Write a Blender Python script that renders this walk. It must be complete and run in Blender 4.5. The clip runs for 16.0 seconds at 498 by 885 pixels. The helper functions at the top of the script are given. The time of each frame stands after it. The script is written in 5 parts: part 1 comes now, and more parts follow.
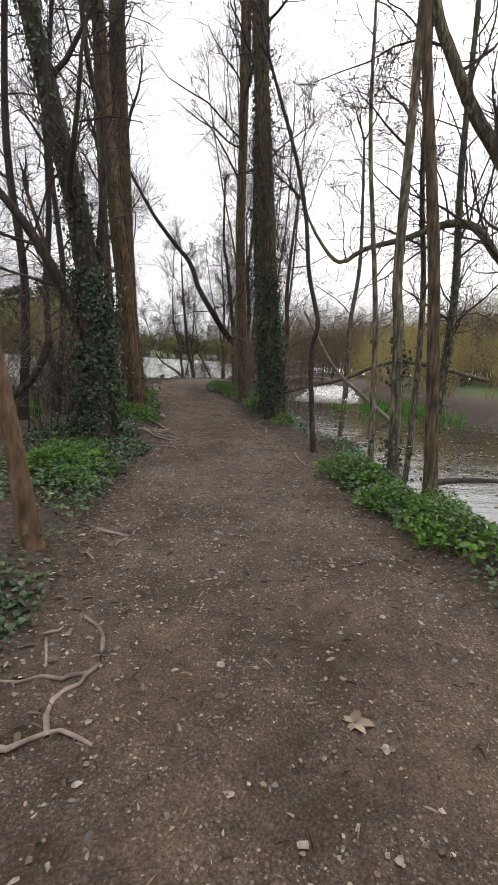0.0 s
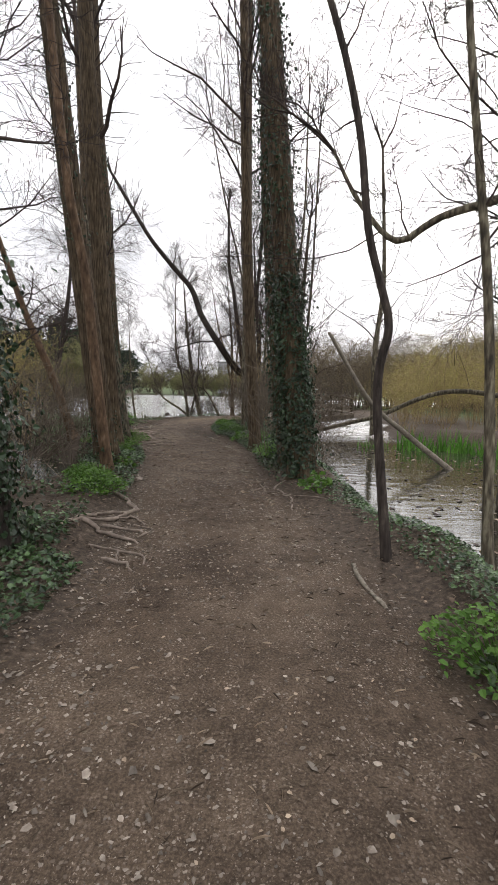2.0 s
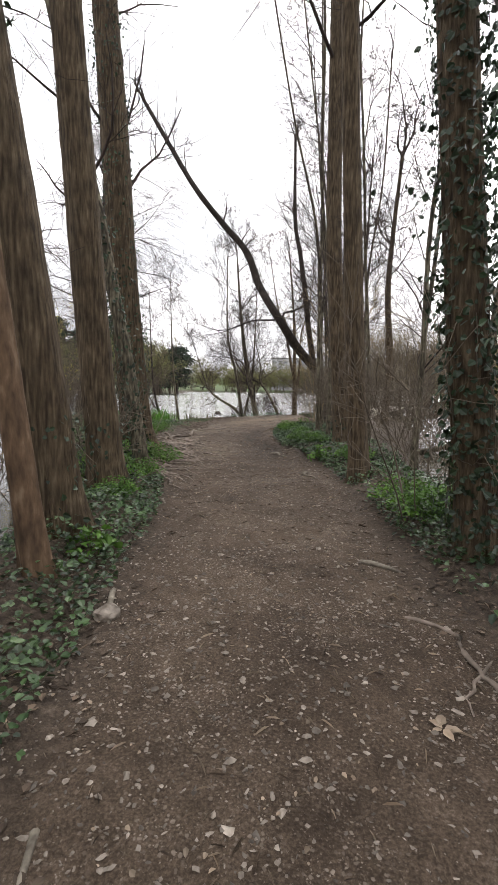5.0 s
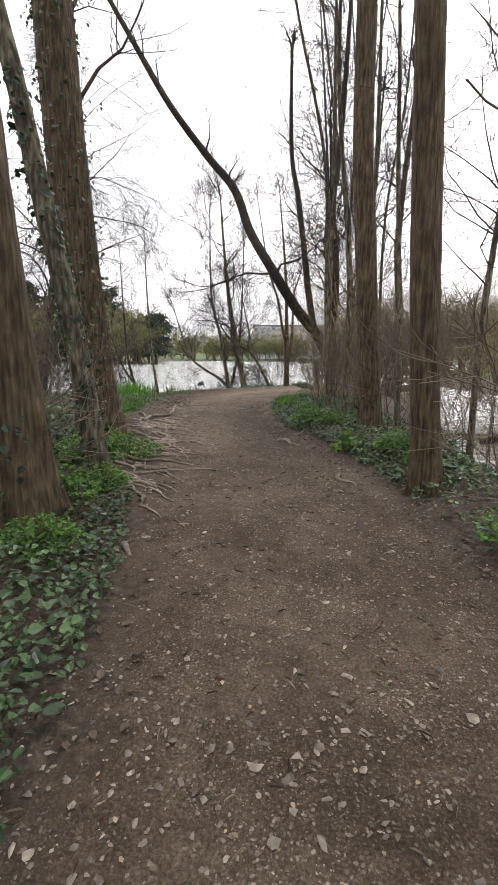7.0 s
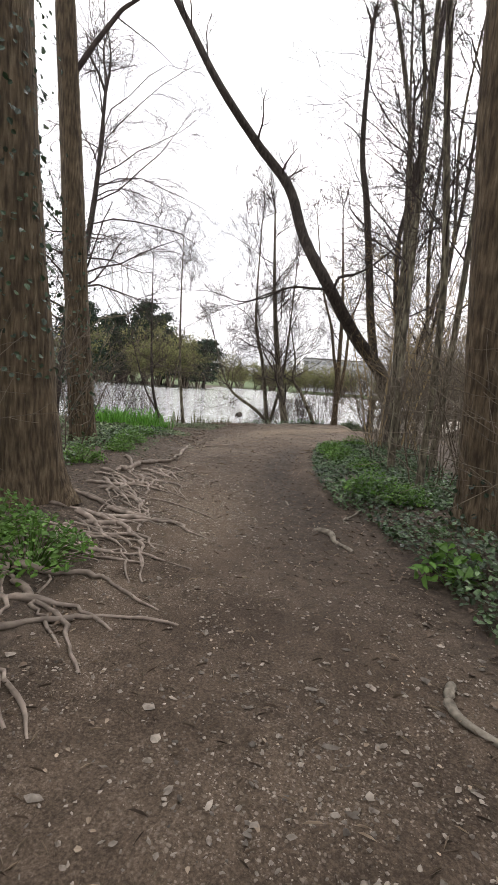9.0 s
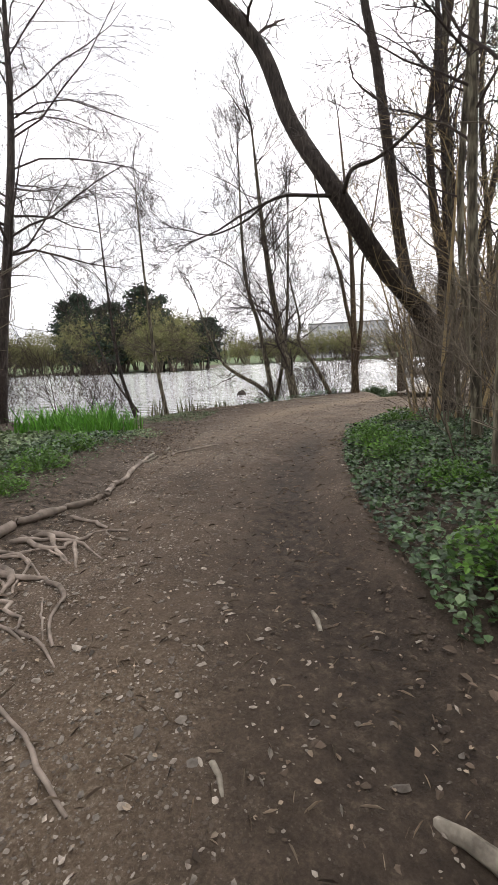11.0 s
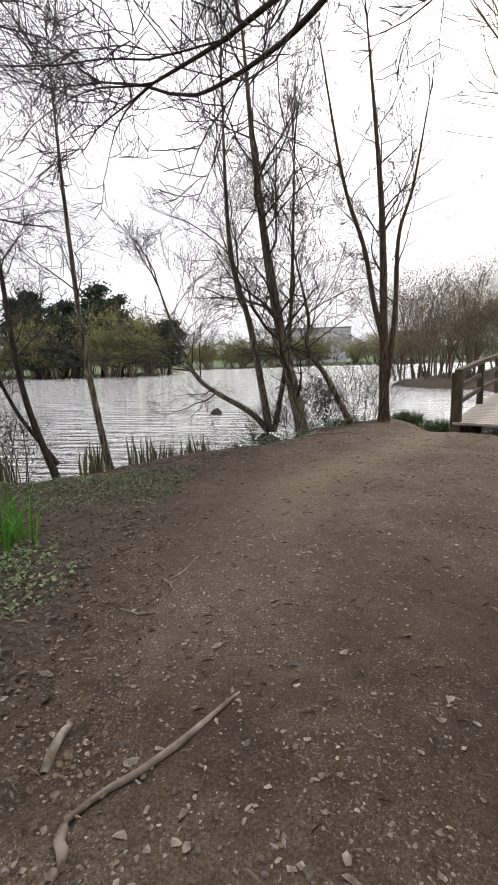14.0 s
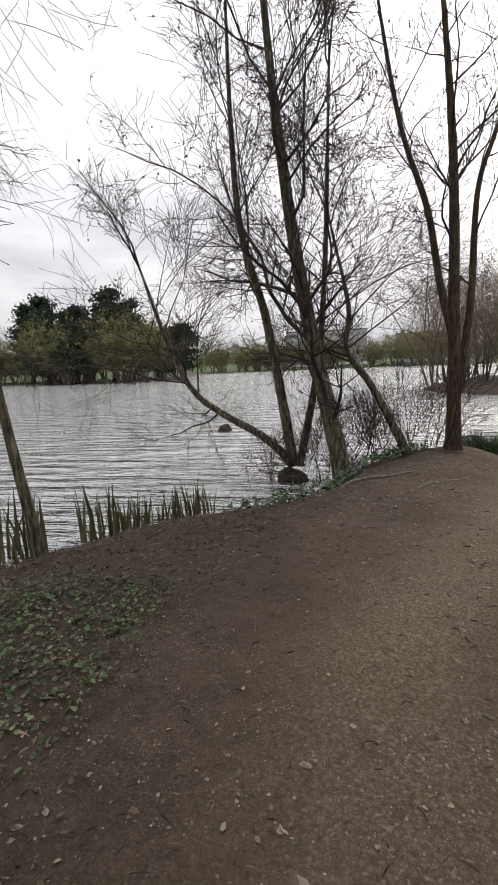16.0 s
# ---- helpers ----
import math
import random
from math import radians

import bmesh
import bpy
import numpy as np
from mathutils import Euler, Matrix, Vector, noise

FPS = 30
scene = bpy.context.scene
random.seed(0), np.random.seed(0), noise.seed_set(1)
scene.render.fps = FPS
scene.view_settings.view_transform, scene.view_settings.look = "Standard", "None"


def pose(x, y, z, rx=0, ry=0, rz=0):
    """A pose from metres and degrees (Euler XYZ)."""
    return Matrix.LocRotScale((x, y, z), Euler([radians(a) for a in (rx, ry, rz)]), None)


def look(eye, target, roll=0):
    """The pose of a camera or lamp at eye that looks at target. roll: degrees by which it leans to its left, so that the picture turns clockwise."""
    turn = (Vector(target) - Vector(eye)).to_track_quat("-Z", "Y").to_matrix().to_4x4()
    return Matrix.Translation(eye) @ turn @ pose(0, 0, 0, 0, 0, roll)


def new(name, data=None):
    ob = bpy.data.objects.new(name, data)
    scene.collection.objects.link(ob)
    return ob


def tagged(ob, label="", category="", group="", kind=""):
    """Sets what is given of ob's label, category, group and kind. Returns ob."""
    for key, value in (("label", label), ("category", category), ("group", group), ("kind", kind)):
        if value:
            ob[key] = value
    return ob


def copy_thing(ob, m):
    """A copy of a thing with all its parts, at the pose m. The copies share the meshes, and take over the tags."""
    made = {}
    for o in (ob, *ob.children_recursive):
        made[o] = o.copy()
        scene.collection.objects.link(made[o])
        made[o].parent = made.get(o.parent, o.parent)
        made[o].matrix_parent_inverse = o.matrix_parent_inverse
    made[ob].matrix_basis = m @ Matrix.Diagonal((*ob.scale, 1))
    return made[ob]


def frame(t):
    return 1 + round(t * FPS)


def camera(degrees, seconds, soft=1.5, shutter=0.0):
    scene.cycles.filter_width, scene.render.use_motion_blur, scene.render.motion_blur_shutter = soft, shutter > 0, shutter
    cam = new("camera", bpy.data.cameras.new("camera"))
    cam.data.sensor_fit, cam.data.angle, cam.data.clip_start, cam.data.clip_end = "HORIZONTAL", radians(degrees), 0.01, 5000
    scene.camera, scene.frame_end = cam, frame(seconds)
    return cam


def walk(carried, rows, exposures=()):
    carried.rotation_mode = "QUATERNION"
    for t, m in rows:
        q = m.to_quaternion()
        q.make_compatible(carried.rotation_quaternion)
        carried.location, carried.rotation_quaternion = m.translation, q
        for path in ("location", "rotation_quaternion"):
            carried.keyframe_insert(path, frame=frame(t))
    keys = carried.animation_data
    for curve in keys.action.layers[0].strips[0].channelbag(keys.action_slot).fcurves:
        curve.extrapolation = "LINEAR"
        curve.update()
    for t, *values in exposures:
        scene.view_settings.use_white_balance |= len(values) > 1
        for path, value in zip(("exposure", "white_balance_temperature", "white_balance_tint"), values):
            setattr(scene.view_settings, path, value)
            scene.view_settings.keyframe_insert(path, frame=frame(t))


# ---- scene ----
cam = camera(57.5, 16.0)
METRES, EYE, TILT, LEAN, TURN = 25.0, 1.45, -10.0, 0.0, 0.0
PATH = [
    (0, (0.44, 1.652, 1.25), (0.368, 3.618, 0.888), 3.1),
    (0.5, (0.358, 2.397, 1.237), (0.144, 4.359, 0.911), 1.5),
    (1, (0.34, 3.101, 1.234), (0.1, 5.065, 0.942), 0.7),
    (1.5, (0.331, 3.842, 1.236), (0.177, 5.819, 0.977), 0.9),
    (2, (0.284, 4.562, 1.251), (0.148, 6.546, 1.034), 1.3),
    (2.5, (0.165, 5.282, 1.22), (0.027, 7.267, 1.02), 4.0),
    (3, (0.038, 5.983, 1.189), (-0.158, 7.955, 0.926), 2.1),
    (3.5, (-0.143, 6.697, 1.182), (-0.367, 8.66, 0.867), 1.7),
    (4, (-0.307, 7.371, 1.174), (-0.585, 9.335, 0.923), 1.6),
    (4.5, (-0.42, 8.04, 1.163), (-0.738, 10.003, 0.949), 2.2),
    (5, (-0.577, 8.666, 1.15), (-0.942, 10.618, 0.915), 0.9),
    (5.2, (-0.645, 8.914, 1.14), (-1.036, 10.861, 0.907), 0.2),
    (7.3, (-1.211, 10.858, 1.122), (-1.485, 12.803, 0.746), 0.6),
    (7.5, (-1.214, 11.094, 1.136), (-1.49, 13.04, 0.771), 0.7),
    (8, (-1.236, 11.701, 1.166), (-1.586, 13.642, 0.83), 1.3),
    (8.5, (-1.274, 12.29, 1.193), (-1.732, 14.222, 0.96), 3.7),
    (8.7, (-1.322, 12.573, 1.183), (-1.798, 14.501, 0.945), 4.9),
    (10.8, (-1.763, 15.672, 1.023), (-2.27, 17.573, 0.664), -2.7),
    (11, (-1.836, 15.895, 1.043), (-2.37, 17.79, 0.688), -2.6),
    (11.5, (-2.066, 16.555, 1.019), (-2.623, 18.445, 0.674), -2.5),
    (12, (-2.318, 17.179, 1.071), (-2.883, 19.065, 0.723), -2.8),
    (12.5, (-2.592, 17.837, 1.095), (-3.106, 19.733, 0.718), -2.8),
    (13, (-2.865, 18.487, 1.138), (-3.294, 20.403, 0.755), -3.3),
    (13.5, (-3.204, 19.198, 1.154), (-3.578, 21.117, 0.732), -0.8),
    (14, (-3.409, 19.811, 1.249), (-3.779, 21.747, 0.907), -1.8),
    (14.5, (-3.572, 20.471, 1.286), (-3.947, 22.406, 0.942), -1.2),
    (15, (-3.727, 21.136, 1.317), (-4.103, 23.069, 0.968), 0.0),
    (15.5, (-3.844, 21.737, 1.325), (-4.247, 23.665, 0.978), -0.2),
    (16, (-3.911, 22.393, 1.325), (-4.344, 24.318, 0.999), -2.4),
]
walk(cam, [(t, look(eye, target, roll)) for t, eye, target, roll in PATH],
     [(0, 0.0), (3.5, 0.3), (7.5, 0.55), (11, 0.5), (13, 0.43), (14.3, 0.12), (15, -0.08), (16, -0.26)])


# ---- world, light ----
def daylight():
    w = bpy.data.worlds.new("overcast_sky")
    scene.world = w
    w.use_nodes = True
    nt = w.node_tree
    nt.nodes.clear()
    out = nt.nodes.new("ShaderNodeOutputWorld")
    bg = nt.nodes.new("ShaderNodeBackground")
    sky = nt.nodes.new("ShaderNodeTexSky")
    sky.sky_type, sky.sun_disc = "NISHITA", False
    sky.sun_elevation, sky.sun_rotation = radians(34), radians(20)
    sky.air_density, sky.dust_density = 1.0, 6.0
    hs = nt.nodes.new("ShaderNodeHueSaturation")
    hs.inputs["Saturation"].default_value = 0.12
    co = nt.nodes.new("ShaderNodeTexCoord")
    mp = nt.nodes.new("ShaderNodeMapping")
    mp.inputs["Scale"].default_value = (1.0, 1.0, 3.0)
    no = nt.nodes.new("ShaderNodeTexNoise")
    no.inputs["Scale"].default_value, no.inputs["Detail"].default_value = 2.2, 6
    cr = nt.nodes.new("ShaderNodeValToRGB")
    cr.color_ramp.elements[0].position, cr.color_ramp.elements[0].color = 0.38, (6.4, 6.4, 6.8, 1)
    cr.color_ramp.elements[1].position, cr.color_ramp.elements[1].color = 0.6, (10.6, 10.35, 10.6, 1)
    mx = nt.nodes.new("ShaderNodeMixRGB")
    mx.inputs[0].default_value = 0.85
    nt.links.new(sky.outputs[0], hs.inputs["Color"])
    nt.links.new(co.outputs["Generated"], mp.inputs[0])
    nt.links.new(mp.outputs[0], no.inputs["Vector"])
    nt.links.new(no.outputs["Fac"], cr.inputs[0])
    nt.links.new(hs.outputs[0], mx.inputs[1])
    nt.links.new(cr.outputs[0], mx.inputs[2])
    # an overcast dome is brighter overhead than at the horizon
    sx = nt.nodes.new("ShaderNodeSeparateXYZ")
    nt.links.new(co.outputs["Generated"], sx.inputs[0])
    dome = nt.nodes.new("ShaderNodeMapRange")
    dome.inputs[3].default_value, dome.inputs[4].default_value = 0.66, 1.5
    nt.links.new(sx.outputs["Z"], dome.inputs[0])
    dm = nt.nodes.new("ShaderNodeMixRGB")
    dm.blend_type, dm.inputs[0].default_value = "MULTIPLY", 1.0
    nt.links.new(mx.outputs[0], dm.inputs[1])
    nt.links.new(dome.outputs[0], dm.inputs[2])
    nt.links.new(dm.outputs[0], bg.inputs[0])
    bg.inputs[1].default_value = 0.165
    nt.links.new(bg.outputs[0], out.inputs[0])
    sun = bpy.data.lights.new("sun", "SUN")
    sun.energy, sun.angle, sun.color = 0.6, radians(25), (1.0, 0.96, 0.9)
    ob = new("sun", sun)
    ob.matrix_world = look((10, 35, 30), (0, 5, 0))


daylight()


# ---- materials ----
def material(name, stops, scale=6.0, detail=6, rough=0.85, bump=0.3, bump_scale=None, stretch=(1, 1, 1), spec=0.3,
             island=0.0, dist=0.02, translucent=0.0):
    """Noise-ramped colour with a second, larger stain and a fine bump; island: brightness spread between loose pieces."""
    m = bpy.data.materials.new(name)
    m.use_nodes = True
    nt = m.node_tree
    b = nt.nodes["Principled BSDF"]
    b.inputs["Roughness"].default_value = rough
    b.inputs["Specular IOR Level"].default_value = spec
    co = nt.nodes.new("ShaderNodeTexCoord")
    mp = nt.nodes.new("ShaderNodeMapping")
    mp.inputs["Scale"].default_value = stretch
    nt.links.new(co.outputs["Object"], mp.inputs[0])
    n1 = nt.nodes.new("ShaderNodeTexNoise")
    n1.inputs["Scale"].default_value, n1.inputs["Detail"].default_value = scale, detail
    nt.links.new(mp.outputs[0], n1.inputs["Vector"])
    cr = nt.nodes.new("ShaderNodeValToRGB")
    el = cr.color_ramp.elements
    for i, (p, c) in enumerate(stops):
        e = el[i] if i < 2 else el.new(p)
        e.position, e.color = p, (*c, 1)
    nt.links.new(n1.outputs["Fac"], cr.inputs[0])
    n2 = nt.nodes.new("ShaderNodeTexNoise")
    n2.inputs["Scale"].default_value, n2.inputs["Detail"].default_value = scale * 0.17, 3
    nt.links.new(co.outputs["Object"], n2.inputs["Vector"])
    mr = nt.nodes.new("ShaderNodeMapRange")
    mr.inputs[1].default_value, mr.inputs[2].default_value = 0.3, 0.7
    mr.inputs[3].default_value, mr.inputs[4].default_value = 0.72, 1.25
    nt.links.new(n2.outputs["Fac"], mr.inputs[0])
    mul = nt.nodes.new("ShaderNodeMixRGB")
    mul.blend_type, mul.inputs[0].default_value = "MULTIPLY", 1.0
    nt.links.new(cr.outputs[0], mul.inputs[1])
    nt.links.new(mr.outputs[0], mul.inputs[2])
    last = mul.outputs[0]
    if island:
        ge = nt.nodes.new("ShaderNodeNewGeometry")
        m2 = nt.nodes.new("ShaderNodeMapRange")
        m2.inputs[3].default_value, m2.inputs[4].default_value = 1 - island, 1 + island
        nt.links.new(ge.outputs["Random Per Island"], m2.inputs[0])
        mu = nt.nodes.new("ShaderNodeMixRGB")
        mu.blend_type, mu.inputs[0].default_value = "MULTIPLY", 1.0
        nt.links.new(last, mu.inputs[1])
        nt.links.new(m2.outputs[0], mu.inputs[2])
        last = mu.outputs[0]
    nt.links.new(last, b.inputs["Base Color"])
    if bump:
        n3 = nt.nodes.new("ShaderNodeTexNoise")
        n3.inputs["Scale"].default_value, n3.inputs["Detail"].default_value = bump_scale or scale * 3, 8
        nt.links.new(mp.outputs[0], n3.inputs["Vector"])
        bp = nt.nodes.new("ShaderNodeBump")
        bp.inputs["Strength"].default_value, bp.inputs["Distance"].default_value = bump, dist
        nt.links.new(n3.outputs["Fac"], bp.inputs["Height"])
        nt.links.new(bp.outputs[0], b.inputs["Normal"])
    if translucent:
        tr = nt.nodes.new("ShaderNodeBsdfTranslucent")
        ms = nt.nodes.new("ShaderNodeMixShader")
        ms.inputs[0].default_value = translucent
        nt.links.new(last, tr.inputs[0])
        nt.links.new(b.outputs[0], ms.inputs[1])
        nt.links.new(tr.outputs[0], ms.inputs[2])
        nt.links.new(ms.outputs[0], nt.nodes["Material Output"].inputs[0])
    return m


BARK_BROWN = material("bark_brown", [(0.33, (0.042, 0.029, 0.018)), (0.52, (0.095, 0.069, 0.042)), (0.72, (0.168, 0.131, 0.085))],
                      42, 12, 0.92, 1.0, 55, (1, 1, 0.13), dist=0.03)
BARK_GREY = material("bark_grey", [(0.36, (0.04, 0.034, 0.025)), (0.52, (0.115, 0.098, 0.068)), (0.66, (0.22, 0.2, 0.14))],
                     30, 10, 0.9, 0.9, 45, (1, 1, 0.22), dist=0.015)
BARK_DARK = material("bark_dark", [(0.3, (0.018, 0.014, 0.012)), (0.6, (0.06, 0.048, 0.04)), (0.8, (0.12, 0.1, 0.08))],
                     32, 10, 0.9, 0.9, 45, (1, 1, 0.22), dist=0.015)
BARK_ORANGE = material("bark_orange", [(0.32, (0.06, 0.037, 0.022)), (0.55, (0.13, 0.082, 0.048)), (0.72, (0.2, 0.14, 0.09))],
                       26, 10, 0.85, 0.8, 45, (1, 1, 0.3), dist=0.012)
TWIG = material("twig_bark", [(0.3, (0.03, 0.022, 0.02)), (0.7, (0.08, 0.06, 0.05))], 5, 3, 0.9, 0, island=0.3)
TWIG_TAN = material("twig_tan", [(0.3, (0.2, 0.145, 0.075)), (0.7, (0.42, 0.32, 0.17))], 5, 3, 0.9, 0, island=0.3)
TWIG_FAR = material("twig_far", [(0.3, (0.1, 0.08, 0.062)), (0.7, (0.2, 0.165, 0.12))], 2, 3, 0.95, 0, island=0.3)
BUD = material("spring_buds", [(0.3, (0.26, 0.24, 0.065)), (0.7, (0.48, 0.44, 0.14))], 1.2, 3, 0.7, 0, island=0.35, translucent=0.3)
BUD_GREEN = material("spring_leaf", [(0.3, (0.1, 0.2, 0.025)), (0.7, (0.22, 0.36, 0.06))], 1.2, 3, 0.6, 0, island=0.3, translucent=0.35)
IVY = material("ivy_leaf", [(0.3, (0.013, 0.028, 0.012)), (0.6, (0.03, 0.056, 0.023)), (0.8, (0.065, 0.095, 0.045))],
               3, 4, 0.42, 0, island=0.45, spec=0.45, translucent=0.1)
IVY_BED = material("bank_ivy_leaf", [(0.3, (0.022, 0.048, 0.016)), (0.6, (0.065, 0.115, 0.04)), (0.8, (0.17, 0.22, 0.11))],
                   4, 6, 0.36, 0, island=0.7, spec=0.5, translucent=0.12)
HERB = material("herb_leaf", [(0.3, (0.055, 0.13, 0.02)), (0.7, (0.15, 0.28, 0.05))], 3, 4, 0.5, 0, island=0.35, translucent=0.3)
WEED = material("weed_leaf", [(0.3, (0.05, 0.08, 0.03)), (0.7, (0.17, 0.22, 0.11))], 3, 4, 0.6, 0, island=0.5, translucent=0.15)
GRASS = material("grass_blade", [(0.3, (0.06, 0.18, 0.02)), (0.7, (0.14, 0.32, 0.045))], 3, 3, 0.5, 0, island=0.35, translucent=0.3)
REED = material("reed_blade", [(0.3, (0.07, 0.075, 0.035)), (0.7, (0.17, 0.16, 0.075))], 3, 3, 0.6, 0, island=0.4, translucent=0.2)
SEDGE = material("sedge_blade", [(0.3, (0.03, 0.055, 0.018)), (0.7, (0.09, 0.13, 0.05))], 3, 3, 0.55, 0, island=0.5, translucent=0.2)
BRUSHTOP = material("leafless_brush", [(0.3, (0.15, 0.12, 0.075)), (0.7, (0.28, 0.23, 0.135))], 0.4, 4, 0.9, 0, island=0.4, translucent=0.2)
WILLOWTOP = material("budding_willow", [(0.3, (0.14, 0.145, 0.06)), (0.7, (0.26, 0.25, 0.11))], 0.4, 4, 0.9, 0, island=0.35, translucent=0.25)
CONIFER = material("conifer_needles", [(0.3, (0.012, 0.022, 0.014)), (0.7, (0.035, 0.055, 0.03))], 1, 4, 0.8, 0, island=0.4)
ROOTWOOD = material("root_wood", [(0.3, (0.12, 0.095, 0.075)), (0.6, (0.26, 0.21, 0.17)), (0.8, (0.36, 0.31, 0.26))],
                    14, 6, 0.8, 0.6, 40, dist=0.008)
DEADWOOD = material("dead_wood", [(0.3, (0.1, 0.085, 0.066)), (0.6, (0.24, 0.21, 0.165)), (0.8, (0.36, 0.33, 0.27))], 30, 6, 0.85, 0.6, 25, dist=0.01)
STONE = material("pebble_stone", [(0.3, (0.12, 0.098, 0.078)), (0.7, (0.3, 0.26, 0.215))], 30, 4, 0.8, 0.3, 90, island=0.55, dist=0.003)
DRYLEAF = material("dry_leaf", [(0.3, (0.17, 0.125, 0.085)), (0.7, (0.36, 0.29, 0.215))], 12, 4, 0.8, 0, island=0.5, translucent=0.1)
MOULD = material("leaf_mould", [(0.3, (0.05, 0.036, 0.026)), (0.7, (0.15, 0.11, 0.078))], 12, 4, 0.85, 0, island=0.5)
TIMBER = material("weathered_timber", [(0.3, (0.04, 0.03, 0.02)), (0.6, (0.09, 0.07, 0.047)), (0.8, (0.16, 0.125, 0.088))], 10, 6, 0.85, 0.5, 30, (1, 1, 0.3), dist=0.006)
PLANK = material("pale_plank", [(0.3, (0.26, 0.23, 0.19)), (0.7, (0.43, 0.39, 0.33))], 9, 6, 0.85, 0.4, 30, (0.3, 3, 1), dist=0.006)
# facade and glass of the far blocks: distance haze is mixed into both colours
HAZED_RENDER = material("hazed_facade", [(0.3, (0.4, 0.4, 0.41)), (0.7, (0.5, 0.49, 0.5))], 0.5, 4, 0.9, 0)
HAZED_GLASS = material("hazed_glass", [(0.3, (0.26, 0.27, 0.29)), (0.7, (0.36, 0.37, 0.39))], 0.5, 2, 0.15, 0, spec=0.6)
ROOFING = material("grey_roof", [(0.3, (0.13, 0.12, 0.12)), (0.7, (0.2, 0.19, 0.18))], 1, 4, 0.9, 0)


def ground_material():
    m = bpy.data.materials.new("trodden_earth")
    m.use_nodes = True
    nt = m.node_tree
    L = nt.links.new
    b = nt.nodes["Principled BSDF"]
    b.inputs["Specular IOR Level"].default_value = 0.25
    co = nt.nodes.new("ShaderNodeTexCoord")

    def noise_node(scale, detail=6, rough=0.6):
        n = nt.nodes.new("ShaderNodeTexNoise")
        n.inputs["Scale"].default_value, n.inputs["Detail"].default_value, n.inputs["Roughness"].default_value = scale, detail, rough
        L(co.outputs["Object"], n.inputs["Vector"])
        return n.outputs["Fac"]

    def ramp(src, stops):
        r = nt.nodes.new("ShaderNodeValToRGB")
        el = r.color_ramp.elements
        for i, (p, c) in enumerate(stops):
            e = el[i] if i < 2 else el.new(p)
            e.position, e.color = p, (*c, 1)
        L(src, r.inputs[0])
        return r.outputs[0]

    def mix(fac, a, c, kind="MIX"):
        x = nt.nodes.new("ShaderNodeMixRGB")
        x.blend_type = kind
        if isinstance(fac, float):
            x.inputs[0].default_value = fac
        else:
            L(fac, x.inputs[0])
        L(a, x.inputs[1])
        L(c, x.inputs[2])
        return x.outputs[0]

    def attr(name):
        a = nt.nodes.new("ShaderNodeAttribute")
        a.attribute_name = name
        return a.outputs["Fac"]

    def bedded(scale):
        """Small stones bedded in the earth: a shade for each, and where they lie."""
        v = nt.nodes.new("ShaderNodeTexVoronoi")
        v.inputs["Scale"].default_value = scale
        w = nt.nodes.new("ShaderNodeMixRGB")
        w.blend_type, w.inputs[0].default_value = "ADD", 0.012
        nw = nt.nodes.new("ShaderNodeTexNoise")
        nw.inputs["Scale"].default_value = scale * 1.3
        L(co.outputs["Object"], nw.inputs["Vector"])
        L(co.outputs["Object"], w.inputs[1])
        L(nw.outputs["Color"], w.inputs[2])
        L(w.outputs[0], v.inputs["Vector"])
        near = nt.nodes.new("ShaderNodeMapRange")
        near.inputs[1].default_value, near.inputs[2].default_value = 0.42, 0.3
        L(v.outputs["Distance"], near.inputs[0])
        bw = nt.nodes.new("ShaderNodeSeparateColor")
        L(v.outputs["Color"], bw.inputs[0])
        some = nt.nodes.new("ShaderNodeMapRange")
        some.inputs[1].default_value, some.inputs[2].default_value = 0.52, 0.6
        L(bw.outputs[1], some.inputs[0])
        where = nt.nodes.new("ShaderNodeMath")
        where.operation = "MULTIPLY"
        L(near.outputs[0], where.inputs[0])
        L(some.outputs[0], where.inputs[1])
        return ramp(bw.outputs[0], [(0.0, (0.1, 0.08, 0.062)), (0.6, (0.19, 0.16, 0.13)), (1.0, (0.36, 0.32, 0.27))]), where.outputs[0]

    def times(a, c):
        x = nt.nodes.new("ShaderNodeMath")
        x.operation = "MULTIPLY"
        L(a, x.inputs[0])
        L(c, x.inputs[1])
        return x.outputs[0]

    earth = ramp(noise_node(95, 6, 0.7), [(0.34, (0.044, 0.032, 0.022)), (0.52, (0.092, 0.07, 0.05)), (0.68, (0.165, 0.132, 0.1))])
    shingle = ramp(noise_node(1.7, 5, 0.6), [(0.42, (0.12, 0.12, 0.12)), (0.58, (1, 1, 1))])
    big, big_at = bedded(62)
    small, small_at = bedded(130)
    big_at, small_at = times(big_at, shingle), times(small_at, shingle)
    grit = mix(big_at, mix(small_at, earth, small), big)
    stain = ramp(noise_node(1.1, 6, 0.65), [(0.34, (0.6, 0.55, 0.52)), (0.64, (1.3, 1.26, 1.24))])
    patch = ramp(noise_node(7, 5, 0.7), [(0.35, (0.75, 0.73, 0.70)), (0.65, (1.2, 1.19, 1.18))])
    path = mix(1.0, mix(1.0, grit, stain, "MULTIPLY"), patch, "MULTIPLY")
    humus = ramp(noise_node(22, 8, 0.75), [(0.34, (0.025, 0.019, 0.014)), (0.55, (0.085, 0.064, 0.047)), (0.7, (0.2, 0.16, 0.12))])
    mud = ramp(noise_node(16, 8, 0.75), [(0.35, (0.017, 0.0115, 0.0075)), (0.55, (0.052, 0.037, 0.025)), (0.72, (0.125, 0.095, 0.068))])
